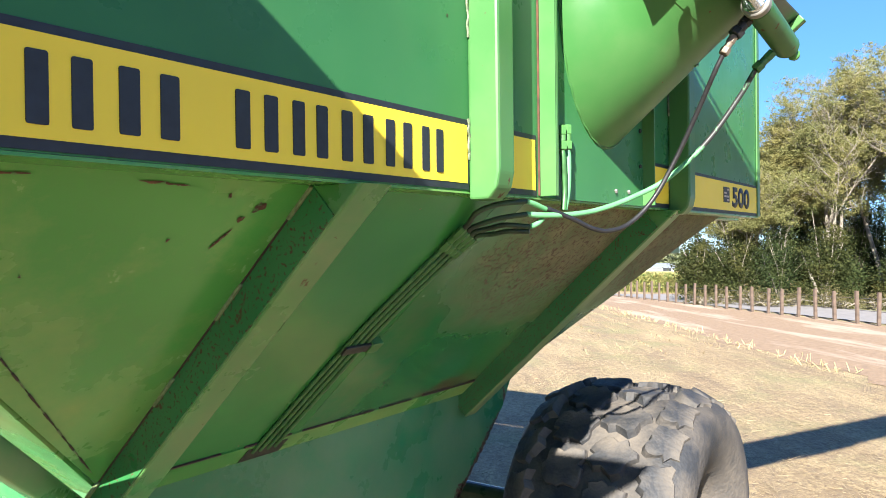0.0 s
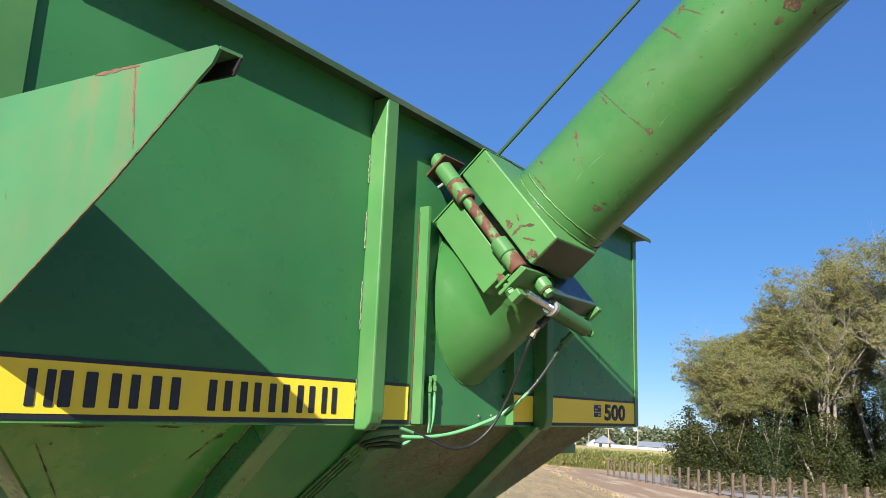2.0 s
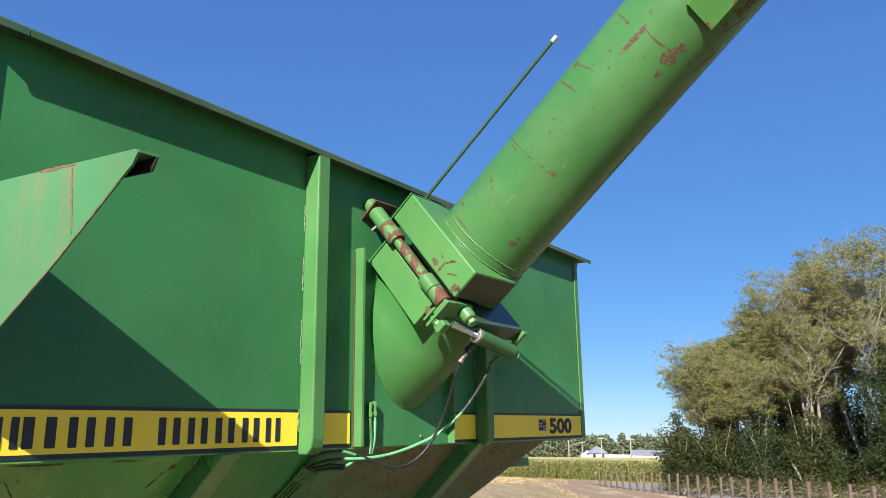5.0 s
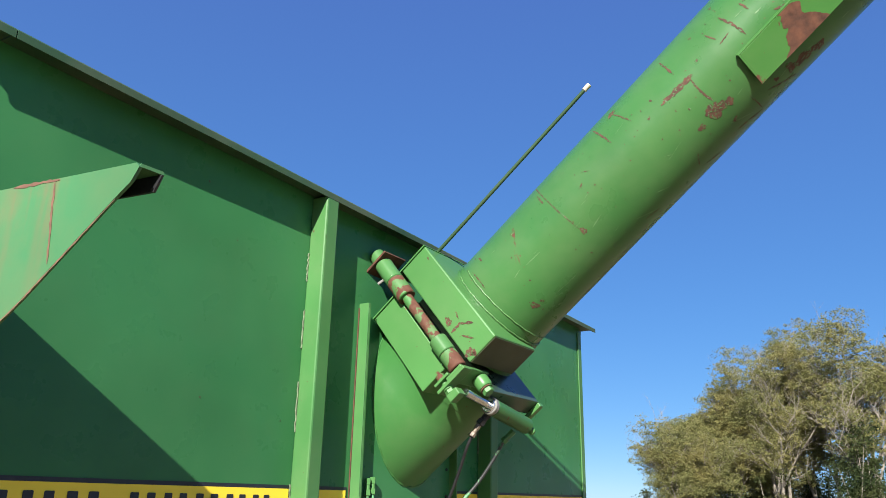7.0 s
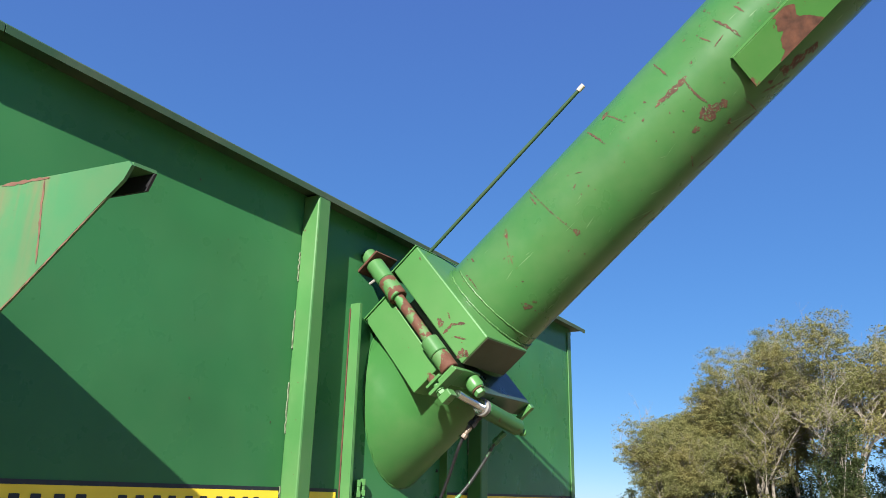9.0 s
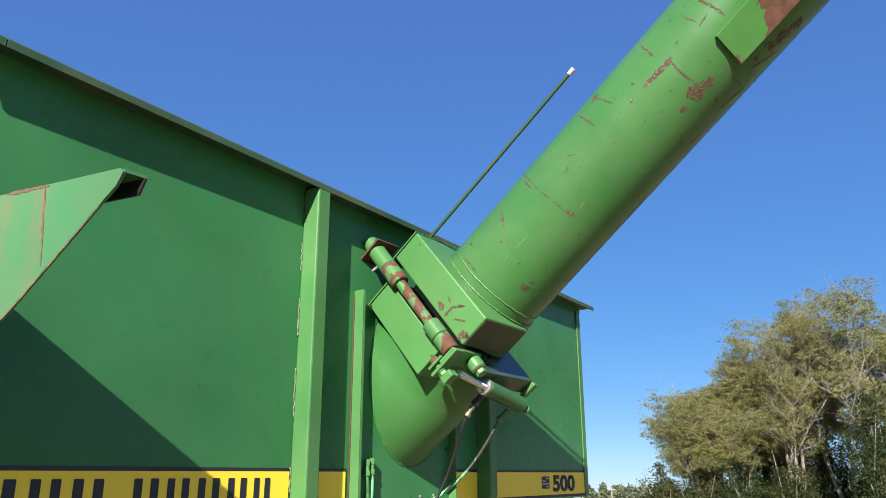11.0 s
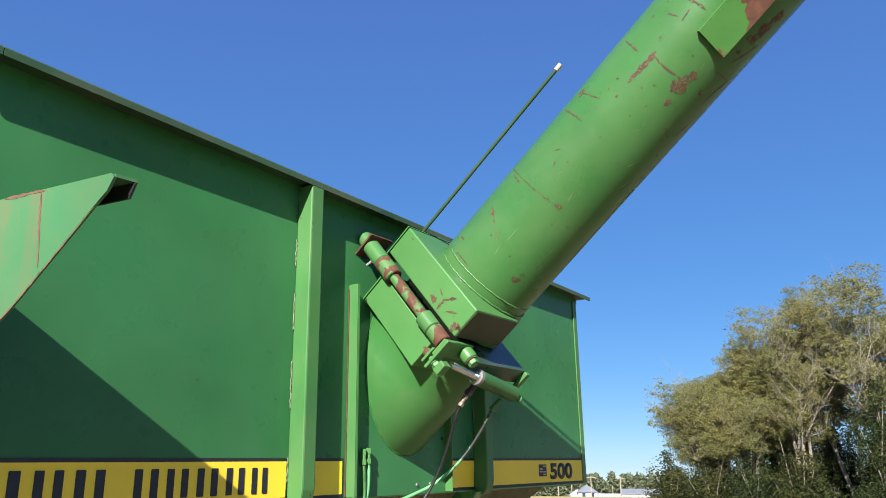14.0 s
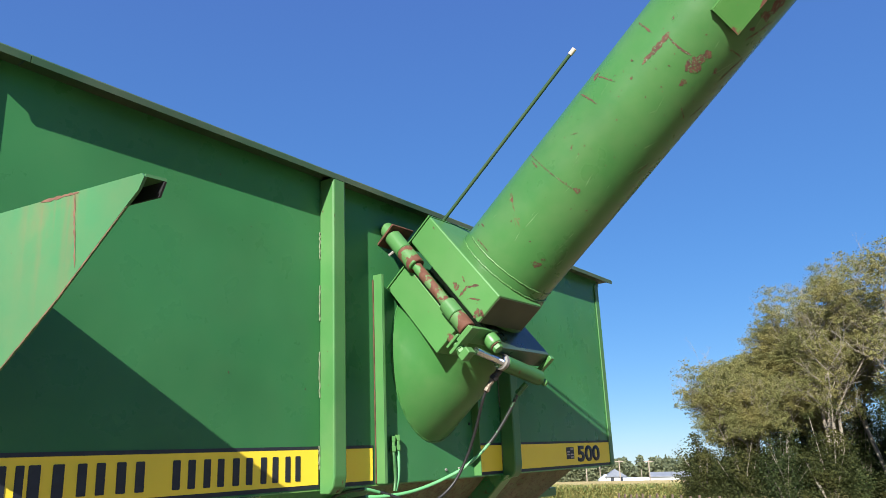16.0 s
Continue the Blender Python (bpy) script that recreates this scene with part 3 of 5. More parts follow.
for x0, s0, s1 in ((-0.436, 0.00, 0.07), (-0.436, 0.22, 0.31), (-0.436, 0.47, 0.55), (-0.436, 0.80, 0.86)):
    part("weld", on_slope(x0 + 0.003, x0 + 0.009, s0, s1, 0.004, 0.0135, 0.002), M_WELD, cart, "pale weld bead")
part("seam_line", on_slope(-0.4310, -0.4268, 0.0, 0.90, 0.004, 0.0095), M_SEAM, cart)
corner, run, out = Vector((-0.392, 0.678, 1.270)), Vector((-0.318, -0.321, 0.298)), Vector((0, -0.681, -0.7323))
for k in range(34):
    f0 = 1.72 * k / 34 + 0.006 * (k % 3)
    part("seam_bead", rod(corner + run * f0 + out * 0.010, corner + run * (f0 + 0.046) + out * 0.010, 0.0010 + 0.0007 * ((k * 7) % 3), 6), M_SEAM if k % 4 else M_WELD, cart, "rusty seam" if k % 4 else "pale weld bead")


def on_sump(x, z):
    return Vector((x, 0.8112, z))


part("seam_bead", rod(slope_point(0.551, 0.143), slope_point(0.503, 0.385), 0.0022, 6), M_SEAM, cart, "thin dark seam")

scrape_later = (([(1.475, 1.02), (1.30, 0.872), (1.15, 0.742)], 0.012), ([(1.20, 0.80), (1.12, 0.73), (1.04, 0.64)], 0.022))

# ---- auger ----
A0 = Vector((0.672, -0.6, 2.83))
U = Vector((-0.032, -1.0, 0.824)).normalized()
V = (Vector((0, 0, -1)) + U * U.z).normalized()
W = U.cross(V)
AX = Matrix(((W.x, -V.x, U.x, A0.x), (W.y, -V.y, U.y, A0.y), (W.z, -V.z, U.z, A0.z), (0, 0, 0, 1)))


def uvw(u, v, w):
    return A0 + U * u + V * v + W * w


def abox(u, v, w, bevel=0.004):
    """A block in the auger's own directions: ranges along it, down across it, sideways."""
    return box((w[0], -v[1], u[0]), (w[1], -v[0], u[1]), bevel, 2, AX)


R = 0.204
tube = part("auger_tube", turned([(R, -0.43), (R, 3.1), (R - 0.008, 3.1), (R - 0.008, -0.43)], 96, AX @ pose(0.002, -0.006, 0), True), M_TUBE, cart, "scuffed green auger tube with rust chips")
smooth(tube)


def bead(u, r, parent, lo=0, hi=360, size=0.0045, name="weld_bead"):
    """An uneven weld round the tube."""
    pts = []
    steps = int((hi - lo) / 3)
    for i in range(steps + 1):
        a = radians(lo + (hi - lo) * i / steps)
        rr = r + 0.0006 * math.sin(i * 2.1)
        pts.append(AX @ Vector((0.002 + rr * math.cos(a), -0.006 + rr * math.sin(a), u + 0.0008 * math.sin(i * 1.3))))
    return smooth(part(name, hose(pts, size, 6, steps), M_WELDGREEN, parent))


bead(-0.240, R, tube, 150, 330, 0.0030)
bead(-0.277, R + 0.003, tube, 150, 330, 0.003)

# upper hinge box on the hinge side of the tube
hub = part("hinge_box_upper", abox((-0.418, -0.284), (-0.250, 0.232), (-0.272, 0.030), 0.006), M_BOX, cart, "green welded hinge box with rust scrapes")
part("edge_plate", abox((-0.452, -0.283), (-0.256, -0.2505), (-0.276, 0.06), 0.001), M_BOX, hub)
smooth(part("collar", turned([(R + 0.010, -0.440), (R + 0.010, -0.315), (R + 0.002, -0.276)], 72, AX @ pose(0.002, -0.006, 0)), M_TUBE, hub))

# Thin added plate whose brown colour darkens this end for shade.
part("shaded_end", abox((-0.414, -0.290), (0.2322, 0.2345), (-0.266, 0.024), 0.0005), M_ENDSHADE, hub, "end plate with its downward shade put into a dull brown colour")

# lower hinge box on the short fixed tube
base = part("hinge_box_lower", abox((-0.612, -0.480), (-0.172, 0.195), (-0.302, 0.10), 0.004), M_BOX, cart, "green welded hinge box")
part("edge_plate", abox((-0.618, -0.480), (-0.178, -0.1725), (-0.308, 0.10), 0.001), M_BOX, base)
part("flange_plate", abox((-0.4795, -0.453), (-0.172, 0.312), (-0.16, 0.205), 0.003), M_DARKBOX, base, "dark flange plate with rust chips")
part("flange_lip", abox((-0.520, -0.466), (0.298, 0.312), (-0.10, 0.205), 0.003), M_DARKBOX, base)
LOWER = AX @ pose(-0.026, -0.022, 0)
low_r = 0.262
lower = part("auger_tube_lower", turned([(low_r, -1.05), (low_r, -0.72), (low_r - 0.002, -0.716), (low_r - 0.002, -0.58)], 96, LOWER), M_LOWER, cart, "short fixed auger tube")
bm = bmesh.new()
bm.from_mesh(lower.data)
bmesh.ops.bisect_plane(bm, geom=bm.verts[:] + bm.edges[:] + bm.faces[:], plane_co=(0, 0.004, 0), plane_no=(0, 1, 0), clear_outer=True)
bmesh.ops.bisect_plane(bm, geom=bm.verts[:] + bm.edges[:] + bm.faces[:], plane_co=uvw(-0.6125, 0, 0), plane_no=U, clear_outer=True)
bm.to_mesh(lower.data)
bm.free()
smooth(lower)
# the same tube shows again below and behind the lower box
bm = turned([(low_r, -0.6123), (low_r, -0.4815), (low_r - 0.008, -0.4815), (low_r - 0.008, -0.6123)], 96, LOWER, True)
bmesh.ops.bisect_plane(bm, geom=bm.verts[:] + bm.edges[:] + bm.faces[:], plane_co=uvw(0, 0.06, 0), plane_no=-V, clear_outer=True)
smooth(part("tube_mouth", bm, M_LOWER, lower))
# weld where it meets the pan
ring = []
for i in range(97):
    a = 2 * math.pi * i / 96
    p = LOWER @ Vector((low_r * math.cos(a), low_r * math.sin(a), 0))
    k = (-0.009 - p.y) / U.y
    ring.append(p + U * k + Vector((0, 0.0015 * math.sin(i * 1.9), 0)))
smooth(part("weld_bead", hose(ring[36:88], 0.0035, 6, 110), M_LOWER, lower))
seam = [LOWER @ Vector((low_r * math.cos(radians(a)), low_r * math.sin(radians(a)), -0.70)) for a in range(282, 350, 4)]
smooth(part("weld_bead", hose(seam, 0.003, 6, 60), M_WELDGREEN, lower))

# hinge pin and its barrels
PU, PW = -0.450, -0.309


def pin_rod(v0, v1, r, bevel=0.003, seg=28):
    return rod(uvw(PU, v0, PW), uvw(PU, v1, PW), r, seg, bevel)


pin = part("hinge_pin", pin_rod(-0.16, 0.20, 0.0205, 0.001), M_RUST, cart, "worn rusty hinge pin")
smooth(pin)
for v0, v1, r, mat, name in ((-0.368, -0.3205, 0.031, M_GREEN, "pin_cap"), (-0.3105, -0.215, 0.0345, M_GREEN, "barrel"), (-0.2148, -0.122, 0.0350, M_RUST, "barrel"), (0.098, 0.166, 0.0335, M_GREEN, "barrel"), (0.1675, 0.240, 0.0328, M_RUST, "barrel")):
    smooth(part(name, pin_rod(v0, v1, r), mat, pin))
part("pin_plate", abox((PU - 0.060, PU + 0.052), (-0.320, -0.311), (PW - 0.042, PW + 0.090), 0.002), M_RUSTY, pin, "rusty square pin plate")
smooth(part("grease_fitting", rod(uvw(PU - 0.028, -0.25, PW - 0.01), uvw(PU - 0.055, -0.25, PW - 0.02), 0.006, 8), M_STEEL, pin))


def hexagon(a, b, r):
    return turned([(r * 0.9, 0), (r, 0.002), (r, (Vector(b) - Vector(a)).length - 0.002), (r * 0.86, (Vector(b) - Vector(a)).length)], 6, along(a, b))


# links, bolts and the cylinder that folds the auger
BU, BW = -0.520, -0.315
link = part("fold_link", abox((-0.500, -0.425), (0.2425, 0.2545), (-0.335, -0.150), 0.003), M_BOX, cart, "bolted fold link")
part("strap", abox((-0.548, -0.480), (0.230, 0.241), (BW - 0.024, BW + 0.024), 0.003), M_BOX, link)
part("strap", abox((-0.552, -0.418), (0.256, 0.269), (BW - 0.026, BW + 0.026), 0.003), M_BOX, link)
smooth(part("boss", turned([(0.022, 0.0), (0.029, 0.006), (0.030, 0.036), (0.026, 0.046), (0.022, 0.048)], 28, along(uvw(-0.455, 0.2548, -0.185), uvw(-0.455, 0.31, -0.185))), M_BOX, link))
smooth(part("washer", rod(uvw(-0.455, 0.3030, -0.185), uvw(-0.455, 0.3068, -0.185), 0.0235, 24), M_RUST, link))
part("nut", hexagon(uvw(-0.455, 0.3070, -0.185), uvw(-0.455, 0.325, -0.185), 0.020), M_BOX, link)
smooth(part("bolt", rod(uvw(BU, 0.206, BW), uvw(BU, 0.2298, BW), 0.0165, 20, 0.003), M_RUST, link))
smooth(part("spacer", rod(uvw(BU, 0.2412, BW), uvw(BU, 0.2558, BW), 0.012, 16), M_BOX, link))
smooth(part("washer", rod(uvw(BU, 0.2692, BW), uvw(BU, 0.2735, BW), 0.020, 24), M_BOX, link))
part("nut", hexagon(uvw(BU, 0.2737, BW), uvw(BU, 0.2895, BW), 0.0185), M_BOX, link)

C0, C1 = uvw(-0.500, 0.332, -0.145), uvw(-0.526, 0.376, 0.128)
CD = (C1 - C0).normalized()
cyl = part("hydraulic_cylinder", rod(C0 + CD * 0.03, C1, 0.031, 32, 0.004), M_CYL, cart, "small green hydraulic cylinder")
smooth(cyl)
smooth(part("gland", rod(C0 + CD * 0.008, C0 + CD * 0.030, 0.032, 32, 0.003), M_STEEL, cyl, "bare steel gland ring"))
smooth(part("gland", rod(C0, C0 + CD * 0.008, 0.026, 32, 0.002), M_CHROME, cyl))
smooth(part("piston_rod", rod(C0 - CD * 0.145, C0, 0.0140, 24), M_CHROME, cyl, "chrome piston rod"))
part("clevis", abox((-0.534, -0.486), (0.291, 0.320), (-0.337, -0.296), 0.004), M_BOX, cyl)
smooth(part("end_knob", turned([(0.006, 0), (0.007, 0.010), (0.013, 0.016), (0.015, 0.024), (0.011, 0.032), (0.003, 0.035)], 20, along(C1 + V * 0.010 + CD * 0.001, C1 + V * 0.03 + CD * 0.05)), M_BOX, cyl))
part("lug", abox((-0.535, -0.4535), (0.3125, 0.332), (0.196, 0.224), 0.003), M_BOX, cyl)

# saddle plate bolted along the tube
ang = radians(222)
RAD, TAN = Vector((math.cos(ang), math.sin(ang), 0)), Vector((-math.sin(ang), math.cos(ang), 0))
for lo, hi in ((-0.036, 0.084),):
    pts = [AX @ (RAD * (R + 0.014) + TAN * tt + Vector((0, 0, uu))) for tt, uu in ((lo, 0.920), (hi, 0.908), (hi, 1.75), (lo, 1.75))]
    plate = part("saddle_plate", slab(pts, -0.006, 0.001), M_PLATE, tube, "bent saddle plate, half its paint worn to rust")
pts = [AX @ (RAD * (R + 0.0195 - 0.035 * k) + TAN * (lo - 0.0052) + Vector((0, 0, uu))) for k, uu in ((0, 0.920), (1, 0.920), (1, 1.75), (0, 1.75))]
part("plate_flange", slab(pts, -0.005, 0.001), M_PLATE, plate)
wear = random.Random(9)
bm = bmesh.new()
rows = []
for i in range(31):
    f = i / 30
    u0 = 1.085 - 0.065 * f ** 2 + 0.006 * math.sin(f * 17) + 0.004 * math.sin(f * 31) + wear.uniform(-0.0015, 0.0015)
    u1 = 1.135 + 0.055 * f + 0.007 * math.sin(f * 13) + 0.012 * math.sin(f * 9) + wear.uniform(-0.0015, 0.0015)
    rows.append([bm.verts.new(AX @ (RAD * (R + 0.0206) + TAN * (lo + (hi - lo) * f) + Vector((0, 0, u0 + (u1 - u0) * k / 4)))) for k in range(5)])
for x, y in zip(rows, rows[1:]):
    for k in range(4):
        bm.faces.new((x[k], x[k + 1], y[k + 1], y[k]))
part("rust_patch", bm, M_RUSTY, plate, "broad patch worn to brown rust")

# worn-through rust on the tube and the hinge box
def on_tube(u, deg, lift=0.0007):
    a = radians(deg)
    return AX @ Vector((0.002 + (R + lift) * math.cos(a), -0.006 + (R + lift) * math.sin(a), u))


def scrape(line, width, seed, parent, at, mat=None, name="rust_scrape", label="scrape worn through to rust"):
    """A ragged thin flake along a line of (a, b) laid on a surface by at()."""
    r = random.Random(seed)
    pts = []
    for (a0, b0), (a1, b1) in zip(line, line[1:]):
        n = max(3, int(math.hypot((a1 - a0), radians(b1 - b0) * R if at is on_tube else b1 - b0) / 0.008))
        pts += [(a0 + (a1 - a0) * k / n, b0 + (b1 - b0) * k / n) for k in range(n)]
    pts.append(line[-1])
    bm = bmesh.new()
    rows = []
    kb = 1 / (R * math.pi / 180) if at is on_tube else 1.0
    for i, (a, b) in enumerate(pts):
        p, q = pts[max(i - 1, 0)], pts[min(i + 1, len(pts) - 1)]
        da, db = q[0] - p[0], (q[1] - p[1]) / kb
        ln = math.hypot(da, db) or 1.0
        na, nb = -db / ln, da / ln
        end = min(i, len(pts) - 1 - i) / max(1, len(pts) * 0.2)
        w0, w1 = (width * min(1, 0.25 + end) * r.uniform(0.35, 1.25) for _ in range(2))
        rows.append([bm.verts.new(at(a + na * w, b + nb * w * kb)) for w in (-w0, -w0 * 0.3, w1 * 0.4, w1)])
    for x, y in zip(rows, rows[1:]):
        for j in range(3):
            bm.faces.new((x[j], x[j + 1], y[j + 1], y[j]))
    return part(name, bm, mat or M_FLAKE, parent, label)


def flake(a, b, ra, seed, parent, at):
    """A ragged round flake."""
    r = random.Random(seed)
    kb = 1 / (R * math.pi / 180) if at is on_tube else 1.0
    bm = bmesh.new()
    c = bm.verts.new(at(a, b))
    n = 44 if ra > 0.006 else 14
    p1, p2, p3 = (r.uniform(0, 6.28) for _ in range(3))
    rr = [ra * (0.9 + 0.22 * math.sin(2 * q + p1) + 0.17 * math.sin(3 * q + p2) + 0.10 * math.sin(6 * q + p3) + r.uniform(-0.06, 0.06)) for q in (2 * math.pi * k / n for k in range(n))]
    inner = [bm.verts.new(at(a + 0.5 * rr[k] * math.cos(2 * math.pi * k / n), b + 0.5 * rr[k] * math.sin(2 * math.pi * k / n) * kb)) for k in range(n)]
    outer = [bm.verts.new(at(a + rr[k] * math.cos(2 * math.pi * k / n), b + rr[k] * math.sin(2 * math.pi * k / n) * kb)) for k in range(n)]
    for k in range(n):
        j = (k + 1) % n
        bm.faces.new((c, inner[k], inner[j]))
        bm.faces.new((inner[k], outer[k], outer[j], inner[j]))
    return part("rust_flake", bm, M_FLAKE, parent, "flake worn through to rust")


for n, (line, width) in enumerate((
        ([(0.65, 190), (0.72, 190.5), (0.79, 191)], 0.011), ([(0.774, 193), (0.765, 210), (0.771, 223)], 0.004),
        ([(0.527, 149), (0.55, 178)], 0.003), ([(0.443, 144), (0.452, 178)], 0.004), ([(0.762, 149), (0.754, 177)], 0.004),
        ([(0.983, 169), (0.99, 187), (0.99, 202)], 0.005), ([(0.913, 172), (0.921, 185)], 0.003), ([(0.916, 191), (0.962, 189)], 0.003),
        ([(0.31, 176), (0.33, 181)], 0.002))):
    scrape(line, width, 300 + n, tube, on_tube)
for n, (line, width) in enumerate((
        ([(0.150, 130), (0.156, 184), (0.162, 214)], 0.0022), ([(0.764, 268), (0.821, 271), (0.876, 276)], 0.003),
        ([(0.615, 270), (0.679, 276)], 0.003), ([(0.864, 246), (0.873, 271)], 0.003), ([(0.616, 250), (0.595, 263)], 0.003),
        ([(0.919, 258), (1.026, 274)], 0.004), ([(0.286, 185), (0.261, 187)], 0.003), ([(1.055, 176), (1.056, 188)], 0.004),
        ([(0.139, 152), (0.137, 168)], 0.003), ([(-0.226, 160), (-0.222, 176), (-0.227, 188)], 0.003), ([(-0.172, 158), (-0.178, 149)], 0.004),
        ([(1.10, 205), (1.16, 214)], 0.005), ([(0.34, 262), (0.40, 266)], 0.002))):
    scrape(line, width, 320 + n, tube, on_tube)
for n, (u, deg, ra) in enumerate(((0.763, 232, 0.028), (0.738, 228, 0.020), (0.800, 234, 0.019), (0.686, 233, 0.013), (0.527, 148, 0.016), (0.168, 219, 0.012), (0.780, 254, 0.010), (0.832, 185, 0.005), (0.641, 178, 0.005), (0.593, 190, 0.006), (-0.146, 236, 0.015), (-0.115, 238, 0.007), (0.70, 212, 0.004), (0.45, 205, 0.003), (0.31, 196, 0.003), (0.88, 160, 0.005), (1.0, 150, 0.006), (1.07, 262, 0.030), (1.02, 259, 0.020), (1.13, 266, 0.024), (0.96, 256, 0.010))):
    flake(u, deg, ra, 340 + n, tube, on_tube)


sump = next(o for o in cart.children if o.name.startswith("sump"))
for n, (line, width) in enumerate(scrape_later):
    scrape(line, width, 500 + n, sump, on_sump)
scuffs = random.Random(77)
for n in range(34):
    u, deg = scuffs.uniform(-0.15, 1.3), scuffs.uniform(145, 262)
    ln = scuffs.uniform(0.015, 0.09)
    tilt = scuffs.choice((0.05, 0.2, 0.9, -0.3)) * 180
    scrape([(u, deg), (u + ln, deg + ln * tilt)], scuffs.uniform(0.0006, 0.0016), 700 + n, tube, on_tube, M_SCUFF, "scuff", "pale scratch in the paint")
for n in range(60):
    flake(scuffs.uniform(-0.2, 1.4), scuffs.uniform(140, 275), scuffs.uniform(0.0012, 0.0035), 800 + n, tube, on_tube)


def on_face(u, v):
    return uvw(u, v, -0.2728)


scrape([(-0.407, 0.098), (-0.362, 0.096), (-0.340, 0.112), (-0.318, 0.134)], 0.006, 361, hub, on_face)
scrape([(-0.381, 0.136), (-0.360, 0.165), (-0.350, 0.180)], 0.004, 362, hub, on_face)
scrape([(-0.345, 0.050), (-0.352, 0.078)], 0.004, 363, hub, on_face)
scrape([(-0.303, -0.205), (-0.306, -0.190)], 0.003, 364, hub, on_face)
flake(-0.390, 0.057, 0.016, 365, hub, on_face)
flake(-0.392, 0.208, 0.021, 366, hub, on_face)
flake(-0.385, 0.222, 0.010, 367, hub, on_face)



def on_post(x, z):
    return Vector((x, -0.0708, z))


upright = next(o for o in cart.children if o.name.startswith("upright_post"))
for n, (line, width) in enumerate((([(0.020, 2.83), (0.018, 2.76), (0.019, 2.70)], 0.0045), ([(0.017, 2.69), (0.018, 2.64)], 0.003), ([(0.030, 2.81), (0.029, 2.77)], 0.002), ([(0.017, 2.30), (0.0175, 2.24)], 0.002))):
    scrape(line, width, 540 + n, upright, on_post)


def on_arm(y, z):
    return Vector((ax - 0.0008 - 0.112 * y, y, z))


for n, (line, width) in enumerate((([(-0.38, 2.458), (-0.44, 2.457), (-0.50, 2.455)], 0.0035), ([(-0.489, 2.452), (-0.494, 2.40), (-0.503, 2.34), (-0.508, 2.30)], 0.0028), ([(-0.645, 2.397), (-0.460, 2.241), (-0.17, 2.022)], 0.0018))):
    scrape(line, width, 400 + n, arm, on_arm, M_STAIN)



def on_hopper(x, y):
    return Vector((x, y - 0.0066, 1.8931 - 0.93 * y))


dusty = next(o for o in cart.children if o.name.startswith("hopper_side"))
for n, (x, y, ra) in enumerate(((-0.43, 0.115, 0.010), (-0.452, 0.135, 0.006), (-0.50, 0.10, 0.004), (-0.56, 0.17, 0.003), (-0.75, 0.22, 0.0025), (-0.70, 0.40, 0.0025), (-0.90, 0.13, 0.004))):
    flake(x, y, ra, 940 + n, dusty, on_hopper)
for n, (line, width) in enumerate((([(-0.455, 0.150), (-0.475, 0.185)], 0.003), ([(-0.95, 0.085), (-0.86, 0.088), (-0.80, 0.086)], 0.0022), ([(-0.66, 0.086), (-0.58, 0.088)], 0.0020))):
    scrape(line, width, 960 + n, dusty, on_hopper)


def on_wall(x, z):
    return Vector((x, -0.0008, z))


near_wall = next(o for o in cart.children if o.name.startswith("side_wall"))
specks = random.Random(31)
for n in range(22):
    flake(specks.uniform(-1.1, 2.3), specks.uniform(2.0, 2.9), specks.uniform(0.0015, 0.0042), 900 + n, near_wall, on_wall)

# sliding gate gauge beside the tube
gauge = part("gauge_rod", rod(uvw(-0.30, -0.266, -0.164), uvw(0.53, -0.266, -0.164), 0.0070, 14), M_GAUGE, cart, "thin green gauge rod with a pale tip")
smooth(gauge)
smooth(part("tip", rod(uvw(0.5305, -0.266, -0.164), uvw(0.560, -0.266, -0.164), 0.0095, 14, 0.002), M_TIP, gauge, "pale worn tip"))

# ---- hydraulic lines and hoses ----
def fitting(a, b, r, parent, mat):
    a, b = Vector(a), Vector(b)
    d = b - a
    part("fitting", hexagon(a, a + d * 0.35, r * 1.15), mat, parent)
    smooth(part("fitting", rod(a + d * 0.36, a + d * 0.60, r * 0.85, 14), mat, parent))
    part("fitting", hexagon(a + d * 0.61, b, r), mat, parent)


def by_slope(x, y, d):
    """A point d metres out of the side slope."""
    return Vector((x, y - 0.681 * d, 1.90 - 0.93 * y - 0.7323 * d))


arcs = (((0.158, 0.073, 1.793), (0.188, 0.035, 1.810), (0.232, -0.008, 1.816)),
        ((0.205, 0.085, 1.770), (0.218, 0.044, 1.781), (0.247, -0.004, 1.788)),
        ((0.236, 0.092, 1.758), (0.238, 0.050, 1.765), (0.262, 0.000, 1.760)),
        ((0.262, 0.099, 1.745), (0.252, 0.051, 1.751), (0.266, 0.004, 1.750)))
for k, arc in enumerate(arcs):
    top = by_slope(0.172 + 0.0245 * k, 0.190 + 0.006 * k, 0.016)
    ln = part("hydraulic_line", hose([top, by_slope(0.125 + 0.0255 * k, 0.43, 0.014), by_slope(0.108 + 0.0265 * k, 0.77, 0.014)], 0.0060, 10, 24), M_PIPE, cart, "thin painted hydraulic line")
    smooth(ln)
    b = by_slope(0.168 + 0.028 * k, 0.122 + 0.009 * k, 0.026)
    fitting(top, top.lerp(b, 0.85), 0.0095, ln, M_BOX)
    smooth(part("hydraulic_hose", hose([top.lerp(b, 0.86), b, *arc], 0.0060, 12, 34), M_FLECKED, cart, "short black hydraulic hose flecked with paint"))
part("line_clamp", on_slope(-0.002, 0.095, 0.452, 0.478, 0.018, 0.026, 0.002), M_HOSE, cart, "dark line clamp")
